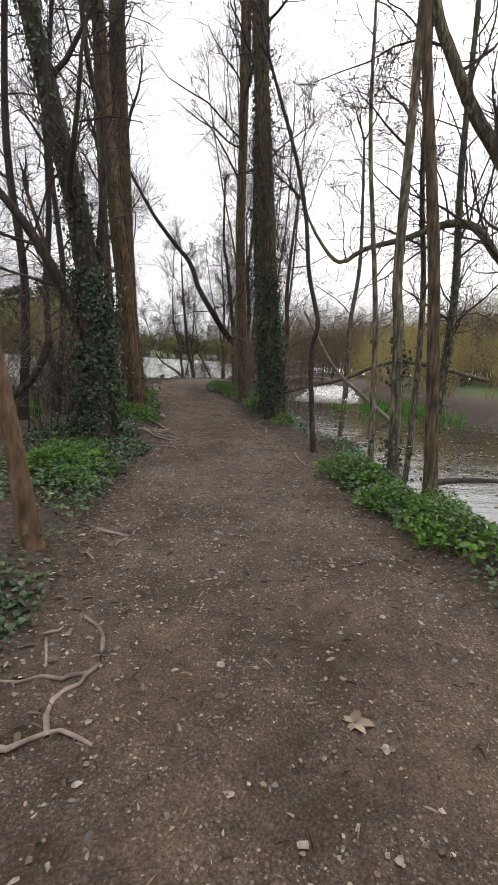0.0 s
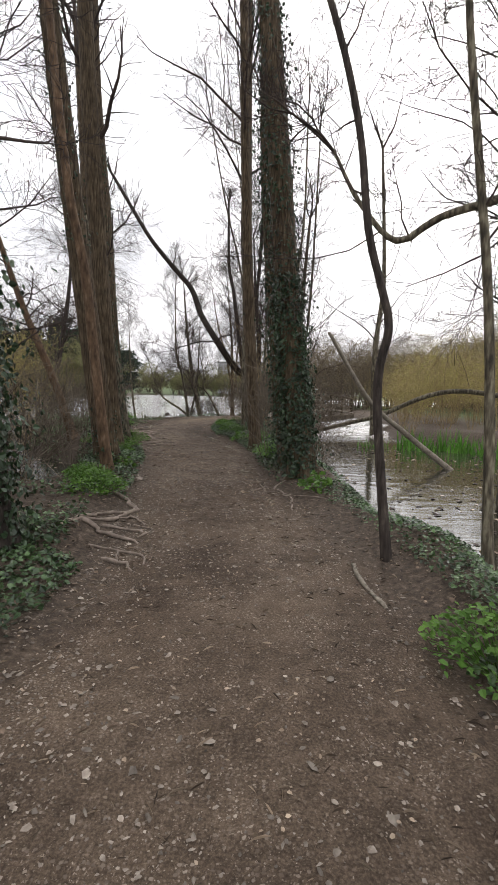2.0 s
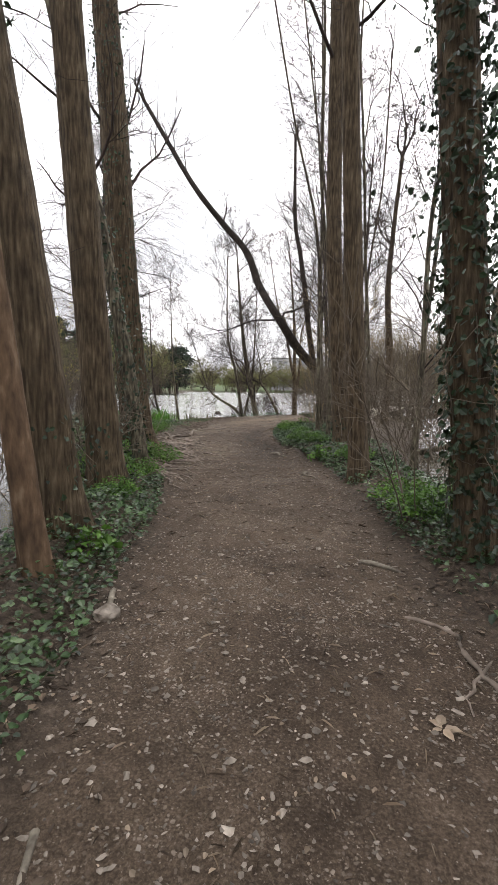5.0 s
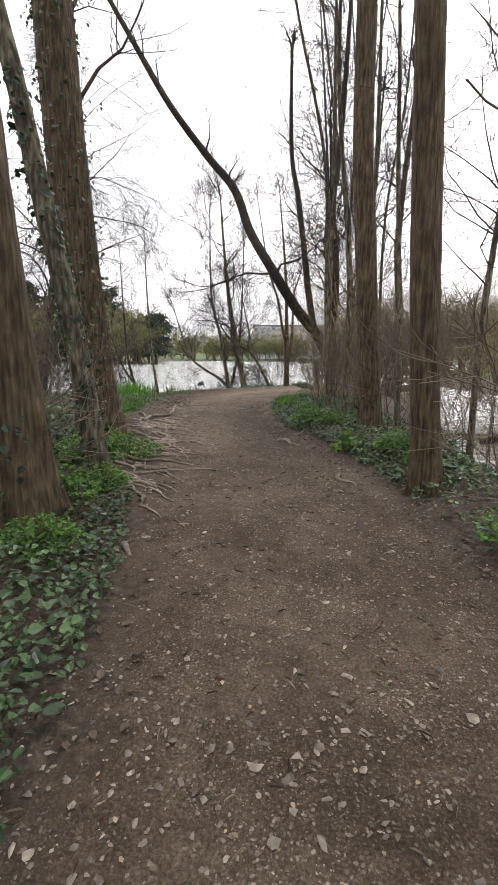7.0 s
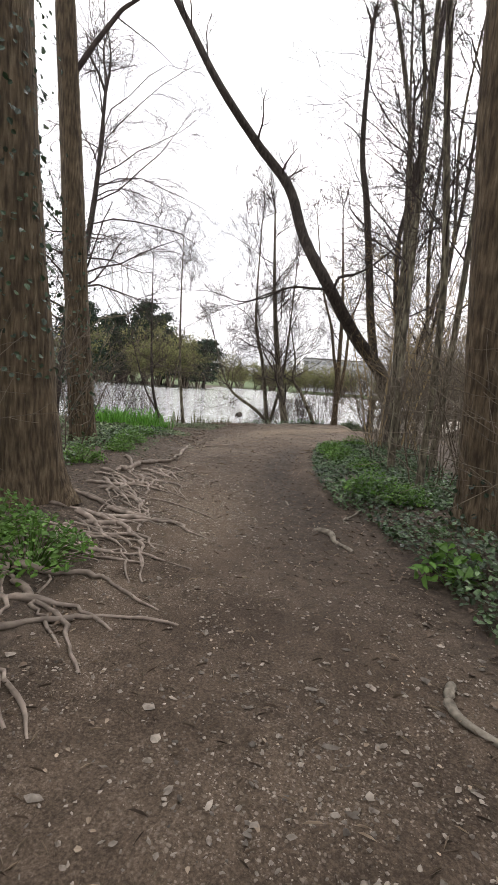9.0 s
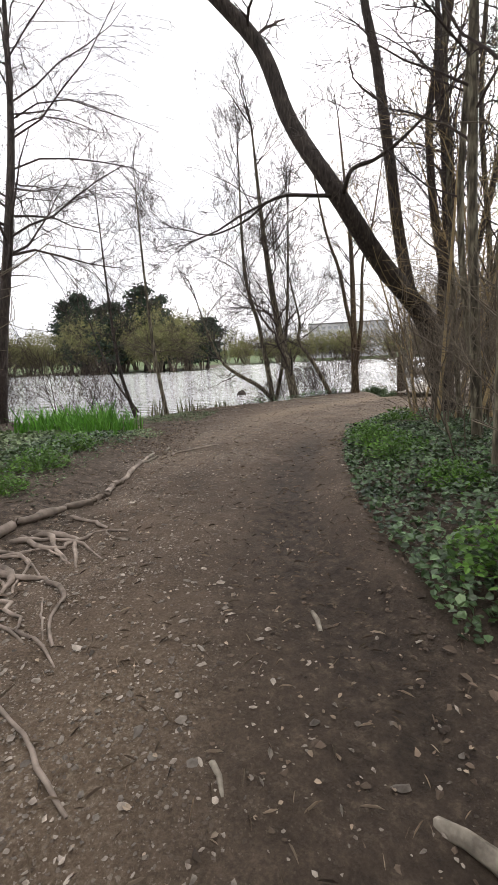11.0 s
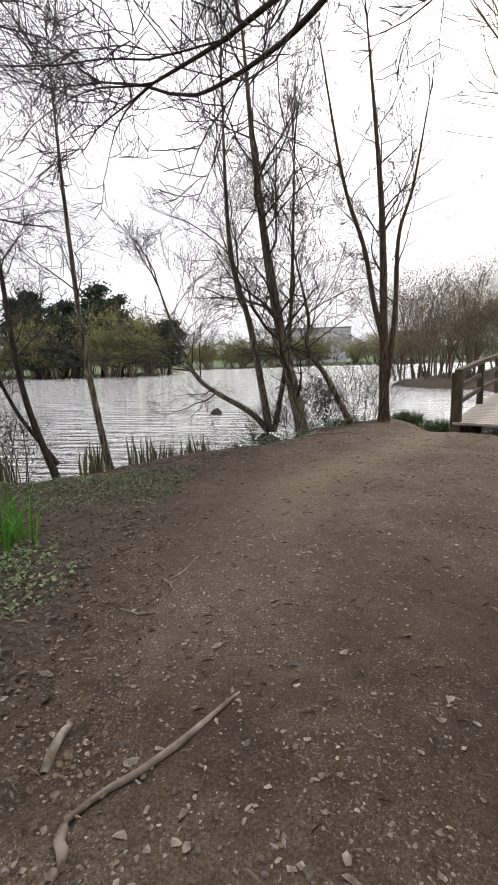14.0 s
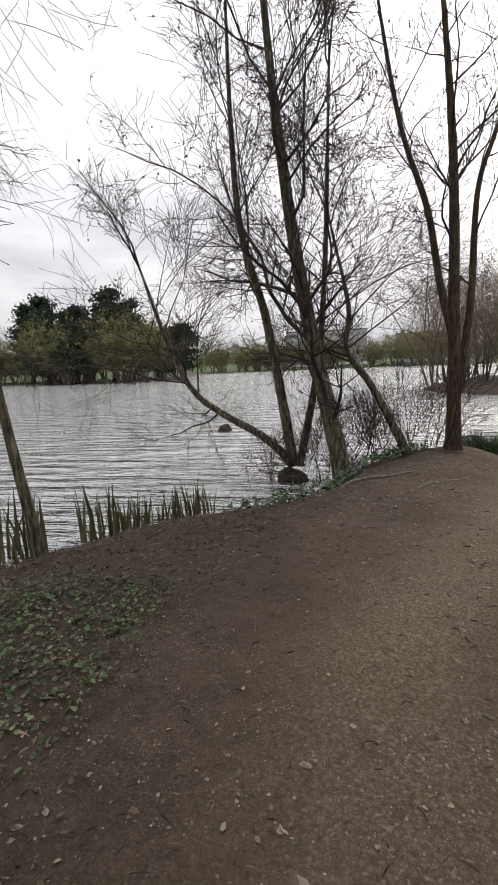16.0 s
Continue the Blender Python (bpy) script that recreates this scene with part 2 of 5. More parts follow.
    sand = ramp(noise_node(60, 5, 0.7), [(0.35, (0.094, 0.064, 0.04)), (0.52, (0.175, 0.128, 0.085)), (0.68, (0.32, 0.255, 0.185))])
    sand = mix(big_at, mix(small_at, sand, small), big)
    turf = ramp(noise_node(14, 6, 0.7), [(0.35, (0.035, 0.06, 0.016)), (0.7, (0.1, 0.14, 0.045))])
    col = mix(attr("trodden"), humus, path)
    col = mix(attr("pale"), col, sand)
    col = mix(attr("wet"), col, mud)
    col = mix(attr("turf"), col, turf)
    L(col, b.inputs["Base Color"])
    ro = nt.nodes.new("ShaderNodeMapRange")
    ro.inputs[3].default_value, ro.inputs[4].default_value = 0.92, 0.8
    L(attr("wet"), ro.inputs[0])
    L(ro.outputs[0], b.inputs["Roughness"])
    h = mix(0.35, mix(0.5, noise_node(120, 6, 0.75), noise_node(25, 6, 0.7)), big_at, "ADD")
    bp = nt.nodes.new("ShaderNodeBump")
    bp.inputs["Strength"].default_value, bp.inputs["Distance"].default_value = 0.9, 0.02
    L(h, bp.inputs["Height"])
    L(bp.outputs[0], b.inputs["Normal"])
    return m


def water_material():
    m = bpy.data.materials.new("lake_water")
    m.use_nodes = True
    nt = m.node_tree
    L = nt.links.new
    b = nt.nodes["Principled BSDF"]
    b.inputs["Roughness"].default_value = 0.06
    b.inputs["Specular IOR Level"].default_value, b.inputs["IOR"].default_value = 0.9, 3.2
    co = nt.nodes.new("ShaderNodeTexCoord")
    mp = nt.nodes.new("ShaderNodeMapping")
    mp.inputs["Scale"].default_value = (0.32, 1.5, 1)
    mp.inputs["Rotation"].default_value = (0, 0, radians(-14))
    L(co.outputs["Object"], mp.inputs[0])
    n = nt.nodes.new("ShaderNodeTexNoise")
    n.inputs["Scale"].default_value, n.inputs["Detail"].default_value, n.inputs["Roughness"].default_value = 2.2, 5, 0.55
    L(mp.outputs[0], n.inputs["Vector"])
    sp = nt.nodes.new("ShaderNodeSeparateXYZ")
    L(co.outputs["Object"], sp.inputs[0])
    # the sheltered pools south of y = 24 lie still, the open lake is rippled
    mr = nt.nodes.new("ShaderNodeMapRange")
    mr.inputs[1].default_value, mr.inputs[2].default_value = 20, 26
    mr.inputs[3].default_value, mr.inputs[4].default_value = 0.04, 1.0
    L(sp.outputs["Y"], mr.inputs[0])
    rr = nt.nodes.new("ShaderNodeMapRange")
    rr.inputs[1].default_value, rr.inputs[2].default_value = 20, 26
    rr.inputs[3].default_value, rr.inputs[4].default_value = 0.07, 0.05
    L(sp.outputs["Y"], rr.inputs[0])
    L(rr.outputs[0], b.inputs["Roughness"])
    ir = nt.nodes.new("ShaderNodeMapRange")
    ir.inputs[1].default_value, ir.inputs[2].default_value = 20, 26
    ir.inputs[3].default_value, ir.inputs[4].default_value = 1.65, 3.4
    L(sp.outputs["Y"], ir.inputs[0])
    L(ir.outputs[0], b.inputs["IOR"])
    bp = nt.nodes.new("ShaderNodeBump")
    bp.inputs["Distance"].default_value = 0.36
    L(mr.outputs[0], bp.inputs["Strength"])
    L(n.outputs["Fac"], bp.inputs["Height"])
    L(bp.outputs[0], b.inputs["Normal"])
    b.inputs["Base Color"].default_value = (0.035, 0.034, 0.026, 1)
    sc = nt.nodes.new("ShaderNodeTexNoise")
    sc.inputs["Scale"].default_value, sc.inputs["Detail"].default_value, sc.inputs["Roughness"].default_value = 1.3, 10, 0.75
    L(co.outputs["Object"], sc.inputs["Vector"])
    rp = nt.nodes.new("ShaderNodeValToRGB")
    rp.color_ramp.elements[0].position, rp.color_ramp.elements[0].color = 0.5, (0.03, 0.029, 0.022, 1)
    rp.color_ramp.elements[1].position, rp.color_ramp.elements[1].color = 0.62, (0.075, 0.068, 0.045, 1)
    L(sc.outputs["Fac"], rp.inputs[0])
    L(rp.outputs[0], b.inputs["Base Color"])
    return m


GROUND, WATER = ground_material(), water_material()


# ---- building helpers ----
def mesh_data(name, verts, faces, mat, smooth=True):
    """A mesh from an array of vertices and a list of face arrays (each n x 3 or n x 4)."""
    me = bpy.data.meshes.new(name)
    verts = np.asarray(verts, dtype=np.float32).reshape(-1, 3)
    faces = [np.asarray(f, dtype=np.int32) for f in faces if len(f)]
    me.vertices.add(len(verts))
    me.vertices.foreach_set("co", verts.ravel())
    loops = np.concatenate([f.ravel() for f in faces])
    sizes = np.concatenate([np.full(len(f), f.shape[1], dtype=np.int32) for f in faces])
    me.loops.add(len(loops))
    me.loops.foreach_set("vertex_index", loops)
    me.polygons.add(len(sizes))
    me.polygons.foreach_set("loop_start", np.concatenate([[0], np.cumsum(sizes)[:-1]]).astype(np.int32))
    me.update(calc_edges=True)
    me.polygons.foreach_set("use_smooth", np.full(len(sizes), smooth))
    me.materials.append(mat)
    return me


def part_mesh(name, me, parent=None, label=""):
    ob = new(name, me)
    if parent is not None:
        ob.parent = parent
    return tagged(ob, label)


def part(name, bm, mat, parent=None, label=""):
    me = bpy.data.meshes.new(name)
    bm.to_mesh(me)
    bm.free()
    me.materials.append(mat)
    return part_mesh(name, me, parent, label)


class Wood:
    """Collects tapering tubes and lofts them all at once."""

    def __init__(self):
        self.groups = {}

    def add(self, pts, radii, sides):
        key = (len(pts), sides)
        self.groups.setdefault(key, []).append((pts, radii))

    def mesh(self, name, mat):
        verts, faces, off = [], [], 0
        for (n, k), items in self.groups.items():
            p = np.array([i[0] for i in items], dtype=float)
            r = np.array([i[1] for i in items], dtype=float)
            t = p[:, -1] - p[:, 0]
            t /= np.linalg.norm(t, axis=1, keepdims=True) + 1e-9
            ref = np.where(np.abs(t[:, :1]) > 0.8, [[0, 1.0, 0]], [[1.0, 0, 0]])
            u = np.cross(t, ref)
            u /= np.linalg.norm(u, axis=1, keepdims=True) + 1e-9
            v = np.cross(t, u)
            a = np.arange(k) * 2 * math.pi / k
            ring = u[:, None, :] * np.cos(a)[None, :, None] + v[:, None, :] * np.sin(a)[None, :, None]
            vv = p[:, :, None, :] + r[:, :, None, None] * ring[:, None, :, :]
            m = len(items)
            verts.append(vv.reshape(-1, 3))
            i = np.arange(m)[:, None, None] * n * k + np.arange(n - 1)[None, :, None] * k
            j = np.arange(k)[None, None, :]
            j2 = (j + 1) % k
            faces.append(np.stack([i + j, i + j2, i + k + j2, i + k + j], -1).reshape(-1, 4) + off)
            off += m * n * k
        return mesh_data(name, np.concatenate(verts), faces, mat)


def unit(v):
    return v / (np.linalg.norm(v) + 1e-9)


def grow(wood, rng, p, d, length, r, level, depth, spread=0.9, lift=0.25, kids=7, tips=None, wobble=0.19):
    """One limb with its side shoots, to the given depth."""
    n = 6 if level == 0 else (5 if level < depth else 4)
    pts, q, dd = [np.array(p, float)], np.array(p, float), unit(np.array(d, float))
    for _ in range(n - 1):
        dd = unit(dd + rng.normal(0, wobble, 3) + np.array([0, 0, lift * 0.25]))
        q = q + dd * length / (n - 1)
        pts.append(q)
    wood.add(pts, np.linspace(r, max(r * 0.25, 0.0026), n), 6 if level == 0 else (4 if level < depth else 3))
    if tips is not None and level >= depth - 1:
        tips.extend(pts[1:])
    if level >= depth:
        return
    for _ in range(kids if level else kids + 2):
        f = rng.uniform(0.2, 1.0)
        i = min(int(f * (n - 1)), n - 2)
        s = f * (n - 1) - i
        base = pts[i] * (1 - s) + pts[i + 1] * s
        along = unit(pts[i + 1] - pts[i])
        side = unit(np.cross(along, rng.normal(0, 1, 3)))
        grow(wood, rng, base, unit(along * (1 - 0.35 * spread) + side * spread), length * rng.uniform(0.32, 0.62) * (1.15 - 0.4 * f),
             max(r * (1 - 0.7 * f) * rng.uniform(0.35, 0.55), 0.003), level + 1, depth, spread, lift, kids, tips, wobble)


def smooth_line(pts, step):
    """A soft curve through a few points, sampled evenly (Catmull-Rom)."""
    p = [np.array(q, float) for q in pts]
    p = [2 * p[0] - p[1]] + p + [2 * p[-1] - p[-2]]
    out = []
    for i in range(1, len(p) - 2):
        n = max(2, int(np.linalg.norm(p[i + 1] - p[i]) / step))
        for s in np.arange(n) / n:
            a, b, c, d = p[i - 1:i + 3]
            out.append(0.5 * (2 * b + (c - a) * s + (2 * a - 5 * b + 4 * c - d) * s * s + (3 * b - a - 3 * c + d) * s ** 3))
    out.append(p[-2])
    return np.array(out)


def trunk_mesh(name, line, radii, mat, rng, sides=20, flare=0.5, ridges=0.06):
    """A trunk with uneven girth, low ridges in the bark and a flared foot."""
    n = len(line)
    z = np.concatenate([[0], np.cumsum(np.linalg.norm(np.diff(line, axis=0), axis=1))])
    t = np.gradient(line, axis=0)
    t /= np.linalg.norm(t, axis=1, keepdims=True)
    u = np.cross(t, [0.0, 1.0, 0.02])
    u /= np.linalg.norm(u, axis=1, keepdims=True)
    v = np.cross(t, u)
    a = np.arange(sides) * 2 * math.pi / sides
    ph = rng.uniform(0, 6.28, 6)
    k = 1 + ridges * (np.sin(5 * a[None] + ph[0] + 0.7 * np.sin(z[:, None] * 0.9)) * 0.5 + np.sin(9 * a[None] + ph[1] + z[:, None] * 0.4) * 0.35
                      + np.sin(3 * a[None] + ph[2] + z[:, None] * 1.3) * 0.6)
    k += flare * np.exp(-z[:, None] / 0.22) * (0.7 + 0.6 * np.sin(4 * a[None] + ph[3]))
    k += rng.normal(0, ridges * 0.25, k.shape)
    rr = radii[:, None] * k
    vv = line[:, None] + rr[..., None] * (u[:, None] * np.cos(a)[None, :, None] + v[:, None] * np.sin(a)[None, :, None])
    i = np.arange(n - 1)[:, None] * sides
    j = np.arange(sides)[None]
    j2 = (j + 1) % sides
    f = np.stack([i + j, i + j2, i + sides + j2, i + sides + j], -1).reshape(-1, 4)
    return mesh_data(name, vv.reshape(-1, 3), [f], mat)


LEAF = np.array([(0, 0, 0), (0.42, 0.3, 0.1), (0.3, 0.72, 0.06), (0, 1, -0.08), (-0.3, 0.72, 0.06), (-0.42, 0.3, 0.1)])
LEAF_F = np.array([(0, 1, 2), (0, 2, 3), (0, 3, 4), (0, 4, 5)])


def leaves_mesh(name, pos, normal, size, mat, rng, slim=1.0, droop=None):
    """Many small folded leaves, each turned at random round its normal."""
    m = len(pos)
    nrm = normal / (np.linalg.norm(normal, axis=1, keepdims=True) + 1e-9)
    h = rng.normal(0, 1, (m, 3)) if droop is None else droop + rng.normal(0, 0.4, (m, 3))
    y = h - nrm * (h * nrm).sum(1, keepdims=True)
    y /= np.linalg.norm(y, axis=1, keepdims=True) + 1e-9
    x = np.cross(y, nrm)
    l = LEAF * np.array([slim, 1, 1])
    v = pos[:, None] + size[:, None, None] * (x[:, None] * l[None, :, :1] + y[:, None] * l[None, :, 1:2] + nrm[:, None] * l[None, :, 2:])
    f = (LEAF_F[None] + (np.arange(m) * len(LEAF))[:, None, None]).reshape(-1, 3)
    return mesh_data(name, v.reshape(-1, 3), [f], mat, False)


def blades_mesh(name, pos, height, width, lean, mat, rng):
    """Grass or reed blades: tapering, bent strips of two quads."""
    m = len(pos)
    a = rng.uniform(0, 6.28, m)
    s = np.stack([np.cos(a), np.sin(a), 0 * a], 1) * width[:, None]
    b = rng.normal(0, 1, (m, 3)) * lean
    b[:, 2] = 0
    up = np.array([0, 0, 1.0])
    p1 = pos + height[:, None] * (up * 0.55 + b * 0.25)
    p2 = pos + height[:, None] * (up * (1 - 0.4 * np.linalg.norm(b, axis=1, keepdims=True).clip(0, 1.5)) + b * 0.8)
    v = np.stack([pos - s, pos + s, p1 + s * 0.8, p1 - s * 0.8, p2 + s * 0.12, p2 - s * 0.12], 1)
    f = (np.array([(0, 1, 2, 3), (3, 2, 4, 5)])[None] + (np.arange(m) * 6)[:, None, None]).reshape(-1, 4)
    return mesh_data(name, v.reshape(-1, 3), [f], mat, False)


# ---- the ground ----
WATER_Z = -0.35
LAND = [
    [(-9, -80), (-8, -5), (-6, 3), (-4.3, 8), (-3.55, 9.8), (-3.1, 11), (-3.4, 12.3), (-4.0, 13.6), (-5.5, 14.8), (-8.2, 18.6), (-9.4, 21.2), (-11.2, 22.4),
     (-11.6, 24.6), (-9.8, 25.0), (-7.5, 25.3), (-6.5, 26.3), (-5.8, 26.9), (-4.95, 27.15), (-4.5, 27.7), (-4.15, 28.9), (-3.3, 30.2), (-2.2, 30.7),
     (-1.5, 30.2), (-1.3, 28.7), (0.0, 28.1), (1.6, 28.0), (2.6, 27), (2.2, 24.5), (1.7, 21.5), (1.2, 18), (0.9, 15.6), (1.35, 13.2), (1.7, 11.2), (1.75, 9.6),
     (2.3, 8.4), (2.35, 7.3), (2.45, 5.7), (2.9, 3), (4, -5), (5, -80)],
    [(13, -80), (12, 0), (10.5, 8), (9.2, 14), (6.8, 18.5), (4.9, 19.6), (4.4, 22), (5.2, 26), (4.84, 26.35), (6.55, 29.57), (5.14, 38.58), (2.69, 45.17), (-0.73, 48.52), (5.30, 61.43),
     (33.50, 79.50), (50.92, 123.94), (19.62, 177.77), (-28.91, 195.29), (-57.96, 175.61), (-40.42, 126.22), (-34.42, 104.85), (-41.17, 96.04), (-55.83, 97.22), (-75.93, 109.15), (-113.40, 79.07), (-326.05, 59.87), (-900, 300), (-300, 1000),
     (900, 1000), (900, -80)],
    [(-7.6, -80), (-8, 2), (-6.3, 11), (-6.2, 13.2), (-9.5, 16.5), (-15, 18), (-22, 8), (-26, -80)],
]
EDGE_Y = [-20, 3.5, 4.2, 5.5, 7, 8.3, 10, 11, 12.4, 13.7, 15.3, 17, 18.8, 20.8, 23.3, 24.5, 25.4, 26.6, 28.2, 29.6]
EDGE_L = [-0.5, -0.38, -0.5, -0.72, -0.8, -0.95, -1.4, -1.65, -1.95, -2.4, -2.9, -3.35, -3.85, -4.45, -5.1, -5.2, -5.0, -4.2, -3.4, -2.45]
EDGE_RY = [-20, 3.5, 4.8, 5.9, 8, 9.2, 10.6, 12, 14, 15.6, 17.5, 19, 20.6, 22, 23.5, 25, 26.4, 28]
EDGE_R = [1.7, 1.65, 1.42, 1.16, 0.85, 0.55, 0.1, -0.2, -0.55, -0.92, -1.6, -1.98, -2.2, -2.25, -1.85, -1.3, -0.6, 0.4]


def signed(px, py, poly):
    """Distance to a polygon's edge, positive inside."""
    best = np.full(px.shape, 1e9)
    inside = np.zeros(px.shape, bool)
    for (x0, y0), (x1, y1) in zip(poly, poly[1:] + poly[:1]):
        dx, dy = x1 - x0, y1 - y0
        s = np.clip(((px - x0) * dx + (py - y0) * dy) / (dx * dx + dy * dy), 0, 1)
        best = np.minimum(best, np.hypot(px - x0 - s * dx, py - y0 - s * dy))
        if y0 != y1:
            inside ^= ((y0 > py) != (y1 > py)) & (px < (x1 - x0) * (py - y0) / (y1 - y0) + x0)
    return np.where(inside, best, -best)


def waves(x, y, f, seed):
    """Smooth unevenness from a handful of crossing sine waves."""
    rng = np.random.default_rng(seed)
    out = 0 * x
    for _ in range(7):
        a, ff, ph = rng.uniform(0, 6.28), f * rng.uniform(0.6, 1.8), rng.uniform(0, 6.28)
        out = out + np.sin((x * math.cos(a) + y * math.sin(a)) * ff + ph)
    return out / 4.0


def smoothstep(a, b, x):
    t = np.clip((x - a) / (b - a), 0, 1)
    return t * t * (3 - 2 * t)


def terrain(x, y):
    """Height and the masks of the ground's kinds."""
    x, y = np.asarray(x, float), np.asarray(y, float)
    wob = 0.12 * waves(x, y, 2.3, 5)
    sd = [signed(x, y, q) for q in LAND]
    sd[0] = sd[0] + wob
    d = np.maximum.reduce(sd)
    far = np.maximum(sd[1], 0)
    left, right = np.interp(y, EDGE_Y, EDGE_L), np.interp(y, EDGE_RY, EDGE_R)
    out = np.maximum(left - x, x - right) + 0.07 * waves(x, y, 5, 9)  # beyond the path's edge
    on = 1 - smoothstep(-0.12, 0.22, out)
    on = on * smoothstep(0.05, 0.5, d)
    bank = smoothstep(0.05, 0.7, out) * (1 - smoothstep(20.5, 23, y)) * 0.13
    dry = smoothstep(-0.05, 0.75, d)
    z = -0.95 + 0.57 * smoothstep(-2.0, 0.0, d) + (0.38 + bank) * dry + 0.022 * waves(x, y, 1.1, 3) * dry + 0.012 * waves(x, y, 6, 4) * dry
    z = z + smoothstep(2, 40, far) * 0.8 + smoothstep(60, 400, far) * 14
    # the worn rut along the inside of the bend and the lower ground towards the lake
    rut = np.exp(-((x - np.interp(y, [16.5, 17.3, 18.1, 18.6, 20.1, 22, 23], [-1.5, -1.75, -2.12, -2.32, -2.58, -2.62, -2.5]) + 0.06 * waves(x, y, 4, 8)) / 0.24) ** 2) * smoothstep(16, 18, y) * (1 - smoothstep(21, 23, y))
    z = z - 0.05 * rut - 0.10 * smoothstep(0.3, 1.6, left - x) * smoothstep(21.5, 23.5, y)
    z = z + 0.05 * np.exp(-((x - right + 0.05) / 0.12) ** 2) * smoothstep(16.5, 18, y) * (1 - smoothstep(21, 22.5, y))
    dirt = smoothstep(21.5, 23.5, y) * smoothstep(0.3, 0.9, d) * (1 - smoothstep(0, 3.0, out)) * 0.5
    east = smoothstep(-5.1, -3.2, x + 0.3 * waves(x, y, 2.0, 31) - 0.25 * np.clip(y - 25, 0, 4))
    strip = np.exp(-((x - np.interp(y, [22, 23.3, 24.4, 26, 28], [-4.1, -3.98, -3.73, -2.86, -1.7]) + 0.1 * waves(x, y, 2.5, 35)) / 0.4) ** 2) * smoothstep(21.5, 24, y)
    bare = np.exp(-((x + 2.65) / 0.42) ** 2 - ((y - 16.9) / 0.75) ** 2) * (0.75 + 0.35 * waves(x, y, 3, 36))
    pale = on * np.clip(smoothstep(20, 25, y) * 0.35 * east * (0.75 + 0.25 * waves(x, y, 1.6, 33)) + 0.7 * strip + 0.8 * bare, 0, 1)
    wet = np.clip(rut * (0.95 + 0.3 * waves(x, y, 7, 37)) + 0.4 * smoothstep(-0.3, 0.35, x - 0.55 * right - 0.45 * left) * smoothstep(14.5, 16, y) * (1 - smoothstep(17.5, 19.5, y)) + 0.3 * np.exp(-((x - (0.6 * right + 0.4 * left)) / 0.45) ** 2) * smoothstep(13, 17, y) * (1 - smoothstep(19, 22, y)) + (1 - smoothstep(0.0, 0.45, d)), 0, 1)
    wet = np.clip(wet + 0.45 * (1 - east) * smoothstep(20.5, 23, y), 0, 1)
    turf = np.maximum(smoothstep(3, 8, far) * 0.9, smoothstep(0.1, 0.8, sd[2]) * (0.45 + 0.3 * waves(x, y, 1.4, 61)).clip(0, 0.9))
    return z, np.maximum(on, dirt * 0.7), pale, wet * (1 - turf), turf


def height(x, y):
    return terrain(x, y)[0]


def axis(fine, lo, hi, reach_lo, reach_hi):
    a = list(np.arange(lo, hi + 1e-6, fine))
    s = fine
    while a[-1] < reach_hi:
        s *= 1.22
        a.append(a[-1] + s)
    s = fine
    while a[0] > reach_lo:
        s *= 1.22
        a.insert(0, a[0] - s)
    return np.array(a)


def build_ground():
    xs, ys = axis(0.065, -7.2, 3.2, -900, 900), axis(0.065, 1.5, 31.5, -80, 1000)
    gx, gy = np.meshgrid(xs, ys)
    z, on, pale, wet, turf = terrain(gx, gy)
    rng = np.random.default_rng(2)
    near = (gx > -7.2) & (gx < 3.2) & (gy > 1.5) & (gy < 31.5)
    z = z + near * rng.normal(0, 0.0035, z.shape)
    nx, ny = len(xs), len(ys)
    i = np.arange(ny - 1)[:, None] * nx + np.arange(nx - 1)[None]
    f = np.stack([i, i + 1, i + nx + 1, i + nx], -1).reshape(-1, 4)
    me = mesh_data("ground", np.stack([gx, gy, z], -1).reshape(-1, 3), [f], GROUND)
    for name, val in (("trodden", on), ("pale", pale), ("wet", wet), ("turf", turf)):
        me.attributes.new(name, "FLOAT", "POINT").data.foreach_set("value", val.ravel().astype(np.float32))
    tagged(new("ground", me), "trodden earth and gravel footpath between leafy mud banks", "ground", kind="structure")
    w = 1200
    me = mesh_data("water", np.array([(-w, -100, WATER_Z), (w, -100, WATER_Z), (w, w, WATER_Z), (-w, w, WATER_Z)]), [np.array([(0, 1, 2, 3)])], WATER)
    tagged(new("water", me), "grey rippled lake and still woodland pools", "water", kind="structure")


build_ground()


# ---- trees ----
def ivy_on(line, radii, lo, hi, count, rng, bulk=0.06, size=(0.028, 0.06)):
    """Leaves clinging round a trunk between two heights."""
    zz = line[:, 2]
    z = lo + (hi - lo) * rng.uniform(0, 1, count) ** 1.15
    c = np.stack([np.interp(z, zz, line[:, k]) for k in range(3)], 1)
    r = np.interp(z, zz, radii)
    a = rng.uniform(0, 6.28, count)
    gate = np.sin(a * 2 + z * 1.3) + np.sin(a * 3 - z * 2.1 + 1) + rng.normal(0, 0.9, count) > -1.2
    n = np.stack([np.cos(a), np.sin(a), 0 * a], 1)
    p = c + n * (r * 1.03 + rng.exponential(bulk, count))[:, None]
    p, n = p[gate], n[gate]
    n = n + rng.normal(0, 0.45, n.shape) + np.array([0, 0, 0.35])
    return p, n, rng.uniform(*size, len(p))


